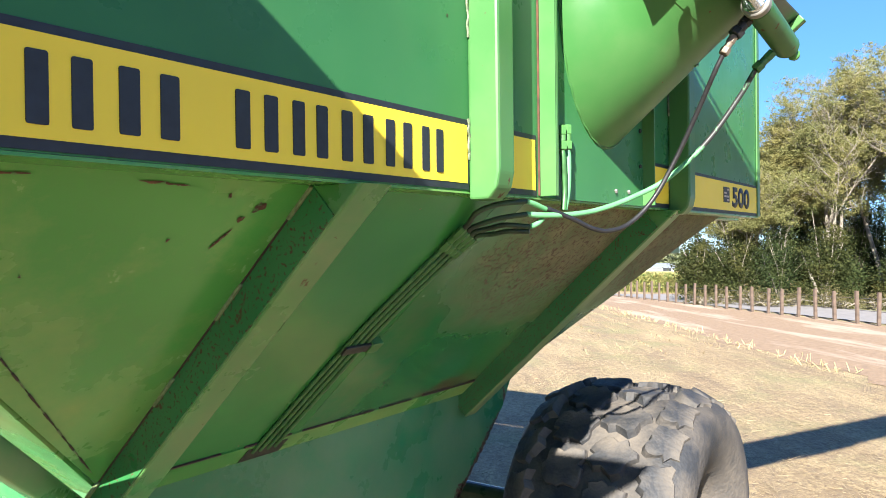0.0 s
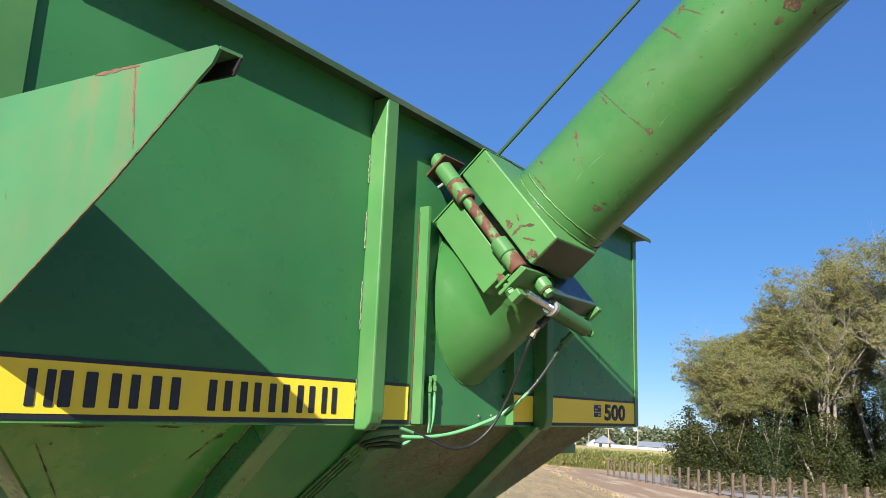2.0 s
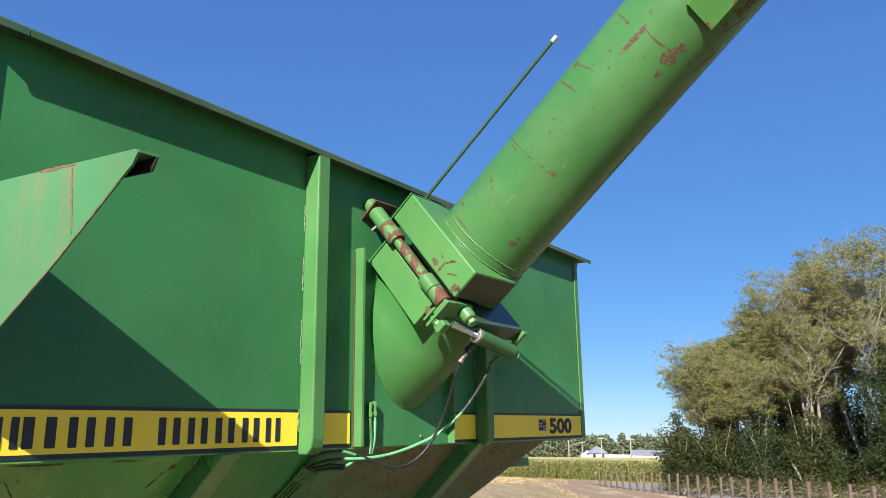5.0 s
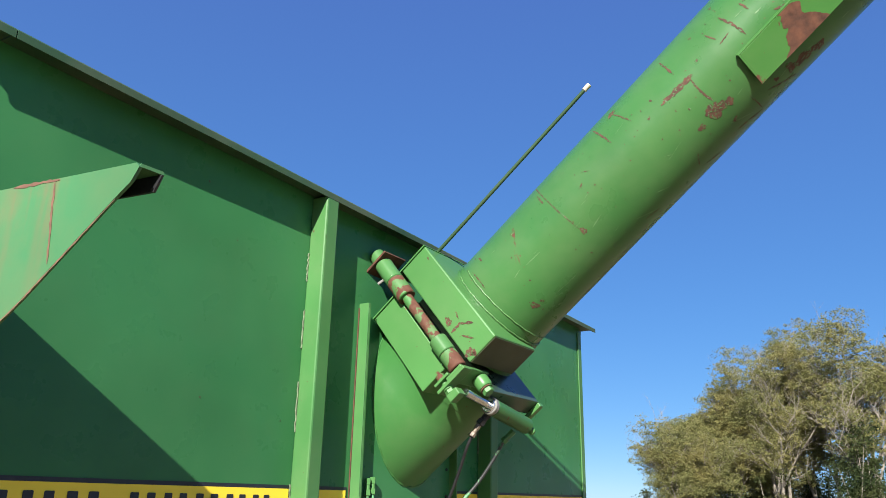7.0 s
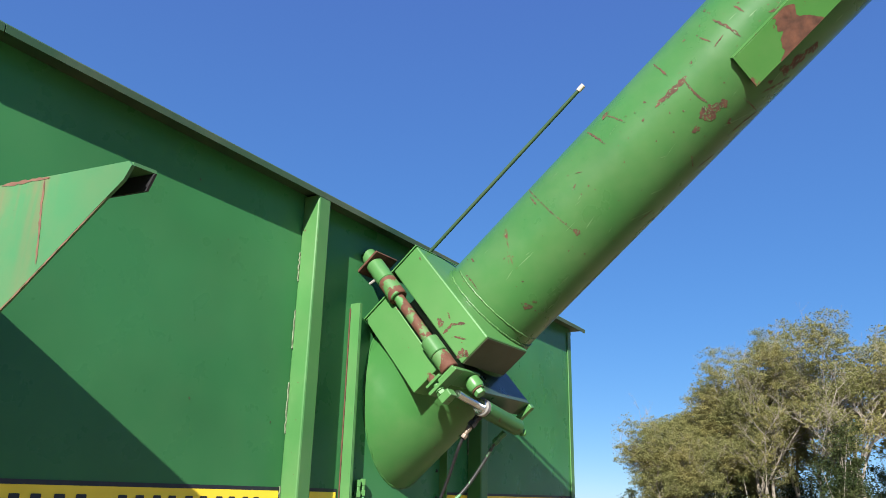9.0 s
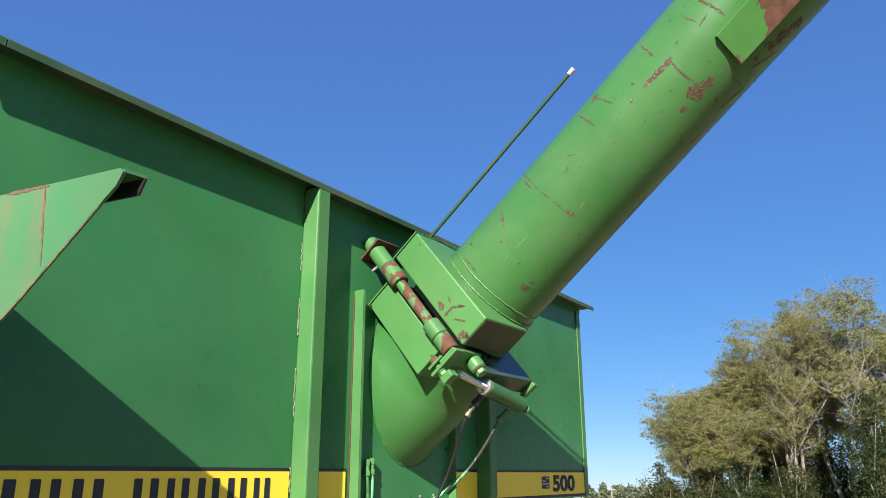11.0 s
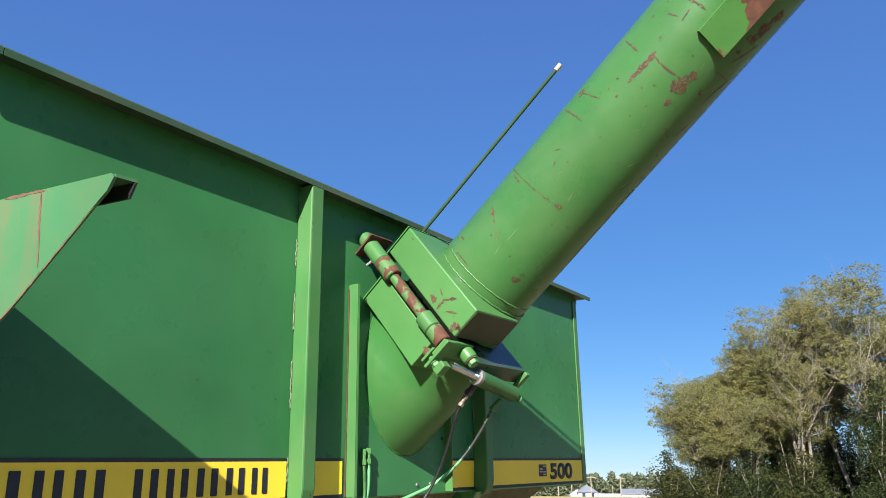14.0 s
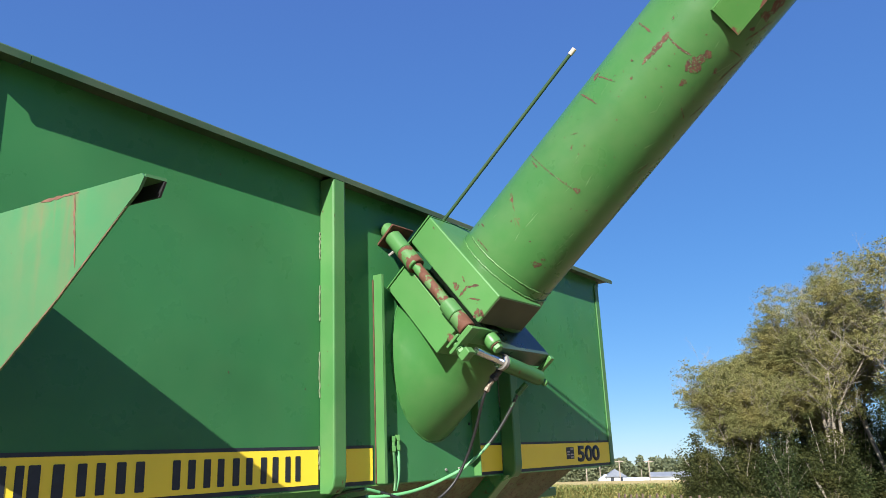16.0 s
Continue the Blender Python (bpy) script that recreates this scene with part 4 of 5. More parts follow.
part("clamp_block", on_slope(0.082, 0.120, 0.448, 0.482, 0.001, 0.030, 0.002), M_BOX, cart)
# A thin black plate paints the darkness of the opening where the lines enter.
part("painted_slot", on_slope(-0.030, 0.100, 0.850, 0.903, 0.0118, 0.0135, 0.0005), M_HOSE, cart, "black plate painted as the dark of a slot")

smooth(part("hydraulic_hose", hose([(0.231, -0.008, 1.816), (0.262, -0.014, 1.810), (0.300, -0.020, 1.800)], 0.0060, 12, 16), M_PAINTHOSE, cart, "paint-flecked green hose end"))
smooth(part("hydraulic_hose", hose([(0.262, 0.0, 1.760), (0.278, -0.008, 1.766), (0.294, -0.016, 1.778)], 0.0060, 12, 16), M_PAINTHOSE, cart, "paint-flecked green hose end"))
green_hose = part("hydraulic_hose", hose([(0.244, 0.0, 1.788), (0.300, -0.030, 1.786), (0.380, -0.060, 1.790), (0.460, -0.086, 1.803), (0.545, -0.130, 1.832), (0.626, -0.192, 1.880), (0.690, -0.270, 1.970), (0.720, -0.340, 2.075), (0.722, -0.380, 2.140)], 0.0064, 14, 90), M_PAINTHOSE, cart, "black hydraulic hose oversprayed with green paint")
smooth(green_hose)
fitting((0.722, -0.381, 2.142), (0.738, -0.418, 2.182), 0.0125, green_hose, M_PIPE)
black_hose = part("hydraulic_hose", hose([(0.300, -0.024, 1.802), (0.360, -0.063, 1.776), (0.405, -0.085, 1.757), (0.455, -0.106, 1.750), (0.515, -0.135, 1.768), (0.565, -0.175, 1.825), (0.585, -0.225, 1.92), (0.570, -0.280, 2.02), (0.540, -0.330, 2.105), (0.535, -0.352, 2.145)], 0.0057, 14, 90), M_HOSE, cart, "scuffed black hydraulic hose")
smooth(black_hose)
fitting((0.535, -0.353, 2.147), (0.556, -0.372, 2.190), 0.0100, black_hose, M_DULL)
fitting((0.556, -0.3725, 2.191), (0.580, -0.400, 2.232), 0.0145, black_hose, M_HOSE)
for dx, top, mat in ((0.0, 2.004, M_PAINTHOSE), (-0.028, 2.000, M_PIPE)):
    stub = part("hydraulic_hose", hose([(0.408 + dx, -0.024, top - 0.06), (0.409 + dx, -0.026, 1.92), (0.404 + dx * 0.6, -0.026, 1.85), (0.385 + dx * 0.2, -0.026, 1.800)], 0.0072, 12, 30), mat, cart, "upright green hose end")
    smooth(stub)
    fitting((0.408 + dx, -0.024, top - 0.058), (0.409 + dx, -0.024, top), 0.0105, stub, M_BOX)
for x, z in ((0.740, 1.863), (0.835, 1.865)):
    part("bolt", hexagon((x, -0.0082, z), (x, -0.014, z), 0.0065), M_STEEL, pan)
for z in (1.945, 2.05, 2.20):
    part("bolt", hexagon((0.93, -0.0082, z), (0.93, -0.013, z), 0.007), M_HOSE, pan)

# ---- wheels and axle ----
def lug_mesh(name, w, l, h, skew, seed):
    """A worn tread block: a ragged many-cornered outline, a nearly flat top and steep sides."""
    r = random.Random(seed)
    n = 22
    ol = []
    for k in range(n):
        a = 2 * math.pi * (k + r.uniform(-0.25, 0.25)) / n
        q = (abs(math.cos(a)) ** 4 + abs(math.sin(a)) ** 4) ** -0.25 * r.uniform(0.74, 1.08)
        ol.append((w * q * math.cos(a), l * q * math.sin(a)))
    bm = bmesh.new()
    rings = [[bm.verts.new((x * f + skew * y, y * f, z - 0.9 * x * x - 0.5 * y * y + (r.uniform(-0.003, 0.002) if z > 0 else 0))) for x, y in ol] for f, z in ((1.08, -0.02), (1.0, h * 0.86), (0.93, h), (0.5, h))]
    for a, b in zip(rings, rings[1:]):
        for k in range(n):
            bm.faces.new((a[k], a[(k + 1) % n], b[(k + 1) % n], b[k]))
    bm.faces.new(rings[-1])
    me = bpy.data.meshes.new(name)
    bm.to_mesh(me)
    bm.free()
    me.shade_smooth()
    me.set_sharp_from_angle(angle=radians(32))
    me.materials.append(M_RUBBER)
    return me


LUGS_A = [lug_mesh("lug", 0.084, 0.076, 0.026, 0.15, k) for k in range(4)]
LUGS_B = [lug_mesh("lug", 0.076, 0.064, 0.026, -0.2, 10 + k) for k in range(4)]


def wheel(x, y, z, r, w):
    ob = part("wheel", turned([(0.06, -w * 0.26), (r * 0.30, -w * 0.16), (r * 0.34, -w * 0.24), (r * 0.37, -w * 0.30), (r * 0.37, w * 0.30), (r * 0.30, w * 0.16), (0.06, w * 0.26)], 40, pose(0, 0, 0, 90, 0, 0)), M_DARKBOX, cart, "weathered steel wheel")
    ob.location = (x, y, z)
    smooth(ob)
    prof = [(0.365, -0.31), (0.50, -0.44), (0.70, -0.50), (0.85, -0.49), (0.92, -0.44), (0.96, -0.34), (0.98, -0.18), (0.985, 0.0), (0.98, 0.18), (0.96, 0.34), (0.92, 0.44), (0.85, 0.49), (0.70, 0.50), (0.50, 0.44), (0.365, 0.31)]
    tyre = part("tyre", turned([(r * a, w * b) for a, b in prof], 72, pose(0, 0, 0, 90, 0, 0), True), M_RUBBER, ob, "worn dusty black farm tyre")
    smooth(tyre, 60)
    rng = random.Random(5)
    for k in range(20):
        for row, (off, me, rr, lean) in enumerate(((-0.36, LUGS_B, 0.945, -26), (-0.125, LUGS_A, 0.982, -6), (0.125, LUGS_A, 0.982, 6), (0.36, LUGS_B, 0.945, 26))):
            a = 18 * k + (9 if row % 2 else 0) + rng.uniform(-1.2, 1.2)
            m = pose(0, 0, 0, 0, a, 0) @ pose(0, off * w, rr * r) @ pose(0, 0, 0, -lean, 0, rng.uniform(-14, 14) + (90 if row in (1, 2) else 0))
            shared("lug", me[rng.randrange(4)], tyre, m)
    return ob


wheel(1.79, 0.36, 0.530, 0.585, 0.72)
wheel(1.79, 2.64, 0.530, 0.585, 0.72)
part("axle", rod((1.79, 0.45, 0.53), (1.79, 2.55, 0.53), 0.05, 20), M_DARKBOX, cart)
part("frame_rail", box((-0.30, 0.95, 0.55), (0.60, 1.07, 0.70), 0.01), M_RIB, cart)
part("frame_rail", box((-0.30, 1.93, 0.55), (0.60, 2.05, 0.70), 0.01), M_RIB, cart)

# ---- field litter ----
def prisms(name, rows, mat, label, category):
    """Many thin three-sided sticks in one mesh: rows of (foot, tip, radius)."""
    verts, faces = [], []
    for a, b, r in rows:
        a, b = Vector(a), Vector(b)
        d = (b - a).normalized()
        s = d.orthogonal().normalized()
        t = d.cross(s)
        i = len(verts)
        for p, k in ((a, 1.0), (b, 0.7)):
            verts += [p + r * k * (math.cos(q) * s + math.sin(q) * t) for q in (0, 2.1, 4.2)]
        faces += [(i, i + 1, i + 4, i + 3), (i + 1, i + 2, i + 5, i + 4), (i + 2, i, i + 3, i + 5), (i, i + 2, i + 1), (i + 3, i + 4, i + 5)]
    me = bpy.data.meshes.new(name)
    me.from_pydata([tuple(v) for v in verts], [], faces)
    me.materials.append(mat)
    return tagged(new(name, me), label, category, kind="stuff")


def varied(name, a, b, rough=0.85, translucent=0.0):
    """Colour that differs from piece to piece."""
    m, nt, bs = nodes_of(name)
    geo = nt.nodes.new("ShaderNodeNewGeometry")
    col = mix(nt, geo.outputs["Random Per Island"], a, b)
    nt.links.new(col, bs.inputs["Base Color"])
    bs.inputs["Roughness"].default_value = rough
    if translucent:
        tr = nt.nodes.new("ShaderNodeBsdfTranslucent")
        nt.links.new(col, tr.inputs[0])
        mx = nt.nodes.new("ShaderNodeMixShader")
        mx.inputs[0].default_value = translucent
        nt.links.new(bs.outputs[0], mx.inputs[1])
        nt.links.new(tr.outputs[0], mx.inputs[2])
        nt.links.new(mx.outputs[0], nt.nodes["Material Output"].inputs[0])
    return m


M_STRAW = varied("straw", (0.156, 0.109, 0.058), (0.390, 0.304, 0.172))
rng = random.Random(11)
rows = []
ROW_D = Vector((0.844, 0.536, 0))
ROW_S = Vector((-0.536, 0.844, 0))
while len(rows) < 22000:
    d = 3.0 * (14.0 ** rng.random())
    az = radians(rng.uniform(-4, 42))
    x, y = -1.3 + d * math.cos(az), -0.8 + d * math.sin(az)
    p = Vector((x, y, 0))
    lane = (p.dot(ROW_S) / 0.76) % 1.0
    if rng.random() > (0.95 if lane < 0.4 else 0.35):
        continue
    if p.dot(ROW_S) < (Vector((14.2, 1.9, 0))).dot(ROW_S) - 0.4:
        if rng.random() > 0.05:
            continue
    a = rng.gauss(math.atan2(0.56, 0.83), 0.8)
    ln = rng.choice((0.015, 0.02, 0.03, 0.04, 0.05, 0.07, 0.12)) * rng.uniform(0.7, 1.3)
    q = Vector((math.cos(a) * ln, math.sin(a) * ln, rng.uniform(-0.01, 0.05) * min(1, ln * 6)))
    z = 0.006 + rng.random() * 0.012
    rows.append((p + Vector((0, 0, z)), p + q + Vector((0, 0, z)), rng.uniform(0.001, 0.0030)))
prisms("stalk_litter", rows, M_STRAW, "pale chopped corn stalks scattered on the soil", "crop litter")

rows = []
a, b = Vector((13.0, 1.05, 0)), Vector((44.5, 21.9, 0))
for k in range(430):
    f = rng.random() ** 1.2
    p = a.lerp(b, f) + ROW_S * rng.gauss(0, 0.16)
    if math.sin(f * 60) + rng.random() < -0.2:
        continue
    h = rng.uniform(0.03, 0.17) * (1.0 if rng.random() < 0.7 else 0.4)
    rows.append((p, p + Vector((rng.gauss(0, 0.06), rng.gauss(0, 0.06), h)), rng.uniform(0.005, 0.010)))
prisms("stubble_row", rows, varied("stubble", (0.26, 0.19, 0.08), (0.48, 0.37, 0.17)), "row of cut corn stubble along the field edge", "stubble")

rows = []
base = Vector((20.0, 10.0, 0)).dot(ROW_S)
for lane in range(-5, 30):
    off = base + 0.76 * lane
    for k in range(230):
        along_row = 14.0 + 42.0 * (k + rng.random()) / 230
        if math.sin(along_row * 1.9 + lane * 2.3) + math.sin(along_row * 0.7 + lane) < rng.uniform(-1.4, 1.0):
            continue
        p = ROW_D * along_row + ROW_S * (off + rng.gauss(0, 0.035))
        rows.append((p, p + Vector((rng.gauss(0, 0.03), rng.gauss(0, 0.03), rng.uniform(0.02, 0.07))), rng.uniform(0.008, 0.016)))
prisms("stubble_rows", rows, varied("old_stubble", (0.085, 0.058, 0.034), (0.30, 0.22, 0.11)), "broken rows of low brown corn stubble", "stubble")

rows = []
for k in range(1300):
    f = rng.random()
    p = Vector((45.0, 26.5, 0)).lerp(Vector((58.5, 33.5, 0)), f) + Vector((rng.gauss(0, 1.2), rng.gauss(0, 2.4), 0.01))
    a = rng.uniform(0, 6.28)
    rows.append((p, p + Vector((0.22 * math.cos(a), 0.22 * math.sin(a), rng.uniform(0, 0.10))), rng.uniform(0.006, 0.016)))
prisms("straw_drift", rows, varied("golden_straw", (0.30, 0.21, 0.10), (0.48, 0.35, 0.17)), "golden straw left before the standing corn", "crop litter")

# ---- fence ----
M_POSTWOOD = plain("weathered_post", (0.090, 0.062, 0.045), 0.85, 0.0, 0.5, 5.0, 0.5)
M_WIRE = plain("fence_wire", (0.10, 0.09, 0.085), 0.6, 0.6, 0.2, 8.0, 0.1)
fence = new("fence")
fence.location = FENCE_A
tagged(fence, "roadside fence of square brown wooden posts and wire", "fence")
post_mesh = bpy.data.meshes.new("post")
bm = box((-0.052, -0.052, -0.25), (0.052, 0.052, 1.08), 0.010, 1)
bm.to_mesh(post_mesh)
bm.free()
post_mesh.materials.append(M_POSTWOOD)
turn = math.degrees(math.atan2(FENCE_D.y, FENCE_D.x))
for k in range(-9, 24):
    p = FENCE_D * (1.118 * k) + SIDE * rng.uniform(-0.04, 0.04)
    shared("post", post_mesh, fence, pose(p.x, p.y, rng.uniform(-0.07, 0.04), rng.uniform(-1.5, 1.5), rng.uniform(-1.5, 1.5), turn + rng.uniform(-6, 6)))
for z in (0.45, 0.85):
    a, b = FENCE_D * (1.118 * -9), FENCE_D * (1.118 * 23)
    part("wire", rod(a + SIDE * 0.07 + Vector((0, 0, z)), b + SIDE * 0.07 + Vector((0, 0, z)), 0.008, 6), M_WIRE, fence)

# ---- trees ----
def quads(name, centres, size, aspect, rng_np, mat, parent=None, droop=0.0):
    """Many small four-cornered leaves in one mesh."""
    n = len(centres)
    d = rng_np.normal(size=(n, 3))
    d[:, 2] = d[:, 2] * 0.6 - droop
    d /= np.linalg.norm(d, axis=1)[:, None]
    e = np.cross(d, rng_np.normal(size=(n, 3)))
    e /= np.linalg.norm(e, axis=1)[:, None]
    s = size * rng_np.uniform(0.6, 1.35, n)[:, None]
    c = np.asarray(centres)
    co = np.stack([c - d * s, c + e * s * aspect, c + d * s, c - e * s * aspect], 1).reshape(-1, 3)
    me = bpy.data.meshes.new(name)
    me.vertices.add(4 * n)
    me.vertices.foreach_set("co", co.astype(np.float32).ravel())
    me.loops.add(4 * n)
    me.loops.foreach_set("vertex_index", np.arange(4 * n, dtype=np.int32))
    me.polygons.add(n)
    me.polygons.foreach_set("loop_start", np.arange(0, 4 * n, 4, dtype=np.int32))
    me.update(calc_edges=True)
    me.materials.append(mat)
    ob = new(name, me)
    ob.parent = parent
    return ob


def limb_mesh(name, segs, mat, parent, sides=7):
    """Tapered limbs: rows of (a, b, radius at a, radius at b)."""
    verts, faces = [], []
    for a, b, ra, rb in segs:
        d = (b - a).normalized()
        s = d.orthogonal().normalized()
        t = d.cross(s)
        i = len(verts)
        for p, r in ((a, ra), (b + d * rb * 0.3, rb)):
            verts += [tuple(p + r * (math.cos(2 * math.pi * k / sides) * s + math.sin(2 * math.pi * k / sides) * t)) for k in range(sides)]
        faces += [(i + k, i + (k + 1) % sides, i + sides + (k + 1) % sides, i + sides + k) for k in range(sides)]
        faces.append(tuple(i + sides + k for k in range(sides)))
    me = bpy.data.meshes.new(name)
    me.from_pydata(verts, [], faces)
    me.shade_smooth()
    me.materials.append(mat)
    ob = new(name, me)
    ob.parent = parent
    return ob


def leaf_material(name, dark, light, yellow):
    m, nt, bs = nodes_of(name)
    geo = nt.nodes.new("ShaderNodeNewGeometry")
    col = mix(nt, geo.outputs["Random Per Island"], dark, light)
    col = mix(nt, ramp(nt, noise_node(nt, 0.55, 3.0), 0.45, 0.7), col, yellow)
    nt.links.new(col, bs.inputs["Base Color"])
    bs.inputs["Roughness"].default_value = 0.7
    bs.inputs["Specular IOR Level"].default_value = 0.15
    tr = nt.nodes.new("ShaderNodeBsdfTranslucent")
    nt.links.new(col, tr.inputs[0])
    mx = nt.nodes.new("ShaderNodeMixShader")
    mx.inputs[0].default_value = 0.38
    nt.links.new(bs.outputs[0], mx.inputs[1])
    nt.links.new(tr.outputs[0], mx.inputs[2])
    nt.links.new(mx.outputs[0], nt.nodes["Material Output"].inputs[0])
    return m


M_BARK = plain("grey_bark", (0.187, 0.164, 0.133), 0.9, 0.0, 0.4, 3.0, 0.6)
M_LEAF = leaf_material("olive_leaves", (0.145, 0.152, 0.055), (0.212, 0.214, 0.088), (0.238, 0.214, 0.080))
M_SHRUB = leaf_material("green_leaves", (0.025, 0.035, 0.011), (0.064, 0.075, 0.024), (0.102, 0.095, 0.029))


def grow(seed, height, spread, stems, lean=(0, 0)):
    """Limbs and twig ends of one open-crowned tree."""
    r = random.Random(seed)
    segs, twigs = [], []

    def branch(p, d, length, rad, level):
        n = 3 if level < 3 else 2
        q = p
        for k in range(n):
            d2 = (d + Vector((r.gauss(0, 0.16), r.gauss(0, 0.16), r.gauss(0.03, 0.10)))).normalized()
            e = q + d2 * length / n
            ra, rb = rad * (1 - 0.35 * k / n), rad * (1 - 0.35 * (k + 1) / n)
            segs.append((q.copy(), e.copy(), ra, rb))
            if level < 4 and (k > 0 or level > 0):
                for _ in range(2 if level < 3 else 3):
                    a = r.uniform(0, 2 * math.pi)
                    side = Vector((math.cos(a), math.sin(a), r.uniform(-0.05, 0.55))).normalized()
                    branch(e, (d2 * 0.55 + side * 0.8).normalized(), length * r.uniform(0.45, 0.68), rb * 0.62, level + 1)
            if level >= 3:
                twigs.append((e.copy(), d2.copy()))
            q, d = e, d2

    for s in range(stems):
        a = 2 * math.pi * s / stems + r.uniform(0, 1)
        d = Vector((math.cos(a) * spread / height * 0.55 + lean[0], math.sin(a) * spread / height * 0.55 + lean[1], 1)).normalized()
        branch(Vector((math.cos(a) * 0.15, math.sin(a) * 0.15, -0.2)), d, height * r.uniform(0.52, 0.66), height * 0.0092, 0)
    return segs, twigs


def tree(seed, az, dist, height, spread, stems=2, lean=(0, 0), leaves=115000, leaf=0.045, label="tall olive-green roadside tree with an open feathery crown"):
    x, y = -1.9 + dist * math.cos(radians(az)), -1.8 + dist * math.sin(radians(az))
    ob = new("tree")
    ob.location = (x, y, 0)
    tagged(ob, label, "tree", "roadside trees")
    segs, twigs = grow(seed, height, spread, stems, lean)
    top = max(t[0].z for t in twigs)
    far = max(math.hypot(t[0].x, t[0].y) for t in twigs)
    kz, kr = height / top * 0.97, min(1.6, spread / far * 1.25)
    fit = Matrix.Diagonal((kr, kr, kz, 1))
    segs = [(fit @ a, fit @ b, ra, rb) for a, b, ra, rb in segs]
    pts = np.array([tuple(fit @ t[0]) for t in twigs])
    limb_mesh("trunk", segs, M_BARK, ob)
    g = np.random.RandomState(seed)
    # flat feathery sprays round some of the twig ends, with gaps between them
    lumps = int(len(pts) * 0.022) + 12
    cen = pts[g.choice(len(pts), lumps, replace=False)]
    size = g.uniform(0.6, 1.3, lumps) * min(1.0, height / 11)
    sprays = []
    for c0, w in zip(cen, size):
        k = int(26 * w * w) + 6
        p = g.normal(size=(k, 3))
        p /= np.linalg.norm(p, axis=1)[:, None]
        p *= g.rand(k)[:, None] ** 0.33 * np.array([w, w, w * 0.50])
        p[:, 2] -= 0.22 * (p[:, 0] ** 2 + p[:, 1] ** 2)
        sprays.append(c0 + p)
    sprays = np.concatenate(sprays)
    loose = pts[g.choice(len(pts), len(pts) // 9)]
    sprays = np.concatenate([sprays, loose])
    near = np.array([np.count_nonzero(((sprays - q) ** 2).sum(1) < 0.8) for q in sprays])
    sprays = sprays[(near > 7) & (np.hypot(sprays[:, 0], sprays[:, 1]) < spread * g.uniform(0.72, 1.22, len(sprays)))]
    pick = g.randint(0, len(sprays), leaves)
    wide = g.uniform(0.06, 0.17, len(sprays))[pick][:, None]
    off = np.clip(g.normal(size=(leaves, 3)), -1.9, 1.9) * wide * np.array([1.0, 1.0, 0.6])
    c = sprays[pick] + off
    c = c[c[:, 2] > 2.2]
    quads("crown", c, leaf, 0.5, g, M_LEAF, ob, 0.3)
    return ob


def shrub(seed, az, dist, height, spread, leaves=16000, mat=None, leaf=0.065, label="dense dark green shrub under the roadside trees"):
    x, y = -1.9 + dist * math.cos(radians(az)), -1.8 + dist * math.sin(radians(az))
    ob = new("shrub")
    ob.location = (x, y, 0)
    tagged(ob, label, "shrub", "roadside shrubs")
    g = np.random.RandomState(seed)
    r = random.Random(seed)
    segs, pts = [], []
    for k in range(26):
        a = r.uniform(0, 2 * math.pi)
        h, rr = height * r.uniform(0.3, 1.0), spread * r.uniform(0.1, 1.0)
        tip = Vector((math.cos(a) * rr, math.sin(a) * rr, h * (1 - 0.35 * (rr / spread) ** 2)))
        mid = tip * 0.5 + Vector((r.gauss(0, 0.15), r.gauss(0, 0.15), 0.2))
        segs += [(Vector((0, 0, -0.1)), mid, 0.05, 0.03), (mid, tip, 0.03, 0.012)]
        pts += [tuple(tip), tuple(mid * 1.2), tuple((tip + mid) / 2), (tip.x, tip.y, tip.z * 0.35)]
    limb_mesh("stem", segs, M_BARK, ob, 5)
    pts = np.array(pts)
    pick = g.randint(0, len(pts), leaves)
    c = pts[pick] + g.normal(size=(leaves, 3)) * g.uniform(0.14, 0.42, len(pts))[pick][:, None] * np.array([1.0, 1.0, 0.75])
    c = c[c[:, 2] > 0.05]
    quads("crown", c, leaf, 0.5, g, mat or M_SHRUB, ob)
    return ob


tree(21, 14.4, 46.5, 10.0, 3.1, 3, (-0.02, 0.08))
tree(29, 13.4, 48.0, 11.2, 2.8, 2)
tree(22, 11.6, 49.0, 12.2, 3.6, 2)
tree(23, 8.6, 47.0, 13.8, 3.8, 3)
tree(24, 5.6, 49.0, 15.2, 3.6, 2)
tree(25, 2.6, 46.0, 15.4, 4.2, 3, leaves=70000, leaf=0.055)
tree(26, -2.5, 48.0, 15.2, 4.4, 2, leaves=20000, leaf=0.11)
tree(27, -7.5, 47.0, 13.6, 4.4, 2, leaves=16000, leaf=0.12)
# Unseen trees added on the right so the cart wall reflects something darker.
for k, (az, d) in enumerate(((-12.5, 46), (-17.5, 47), (-22.0, 45), (-27.0, 46), (-32.0, 44), (-37.5, 45), (-43.0, 44))):
    tree(40 + k, az, d, 14.2, 4.6, 2, leaves=12000, leaf=0.13)
tree(28, 10.2, 52.0, 9.5, 3.4, 2, leaves=40000, label="olive-green roadside tree standing behind the others")
M_DEEP = leaf_material("deep_green_leaves", (0.018, 0.032, 0.012), (0.060, 0.082, 0.028), (0.08, 0.09, 0.03))
for k, (az, d, h, sp) in enumerate(((17.2, 46.0, 4.4, 1.4), (14.5, 46.0, 4.8, 1.7), (9.4, 45.5, 5.6, 1.5), (4.4, 44.5, 3.8, 1.5), (2.0, 44.0, 3.6, 1.6), (-3.5, 44.5, 4.4, 2.0))):
    shrub(60 + k, az, d, h, sp, label="yellow-green shrub under the roadside trees")
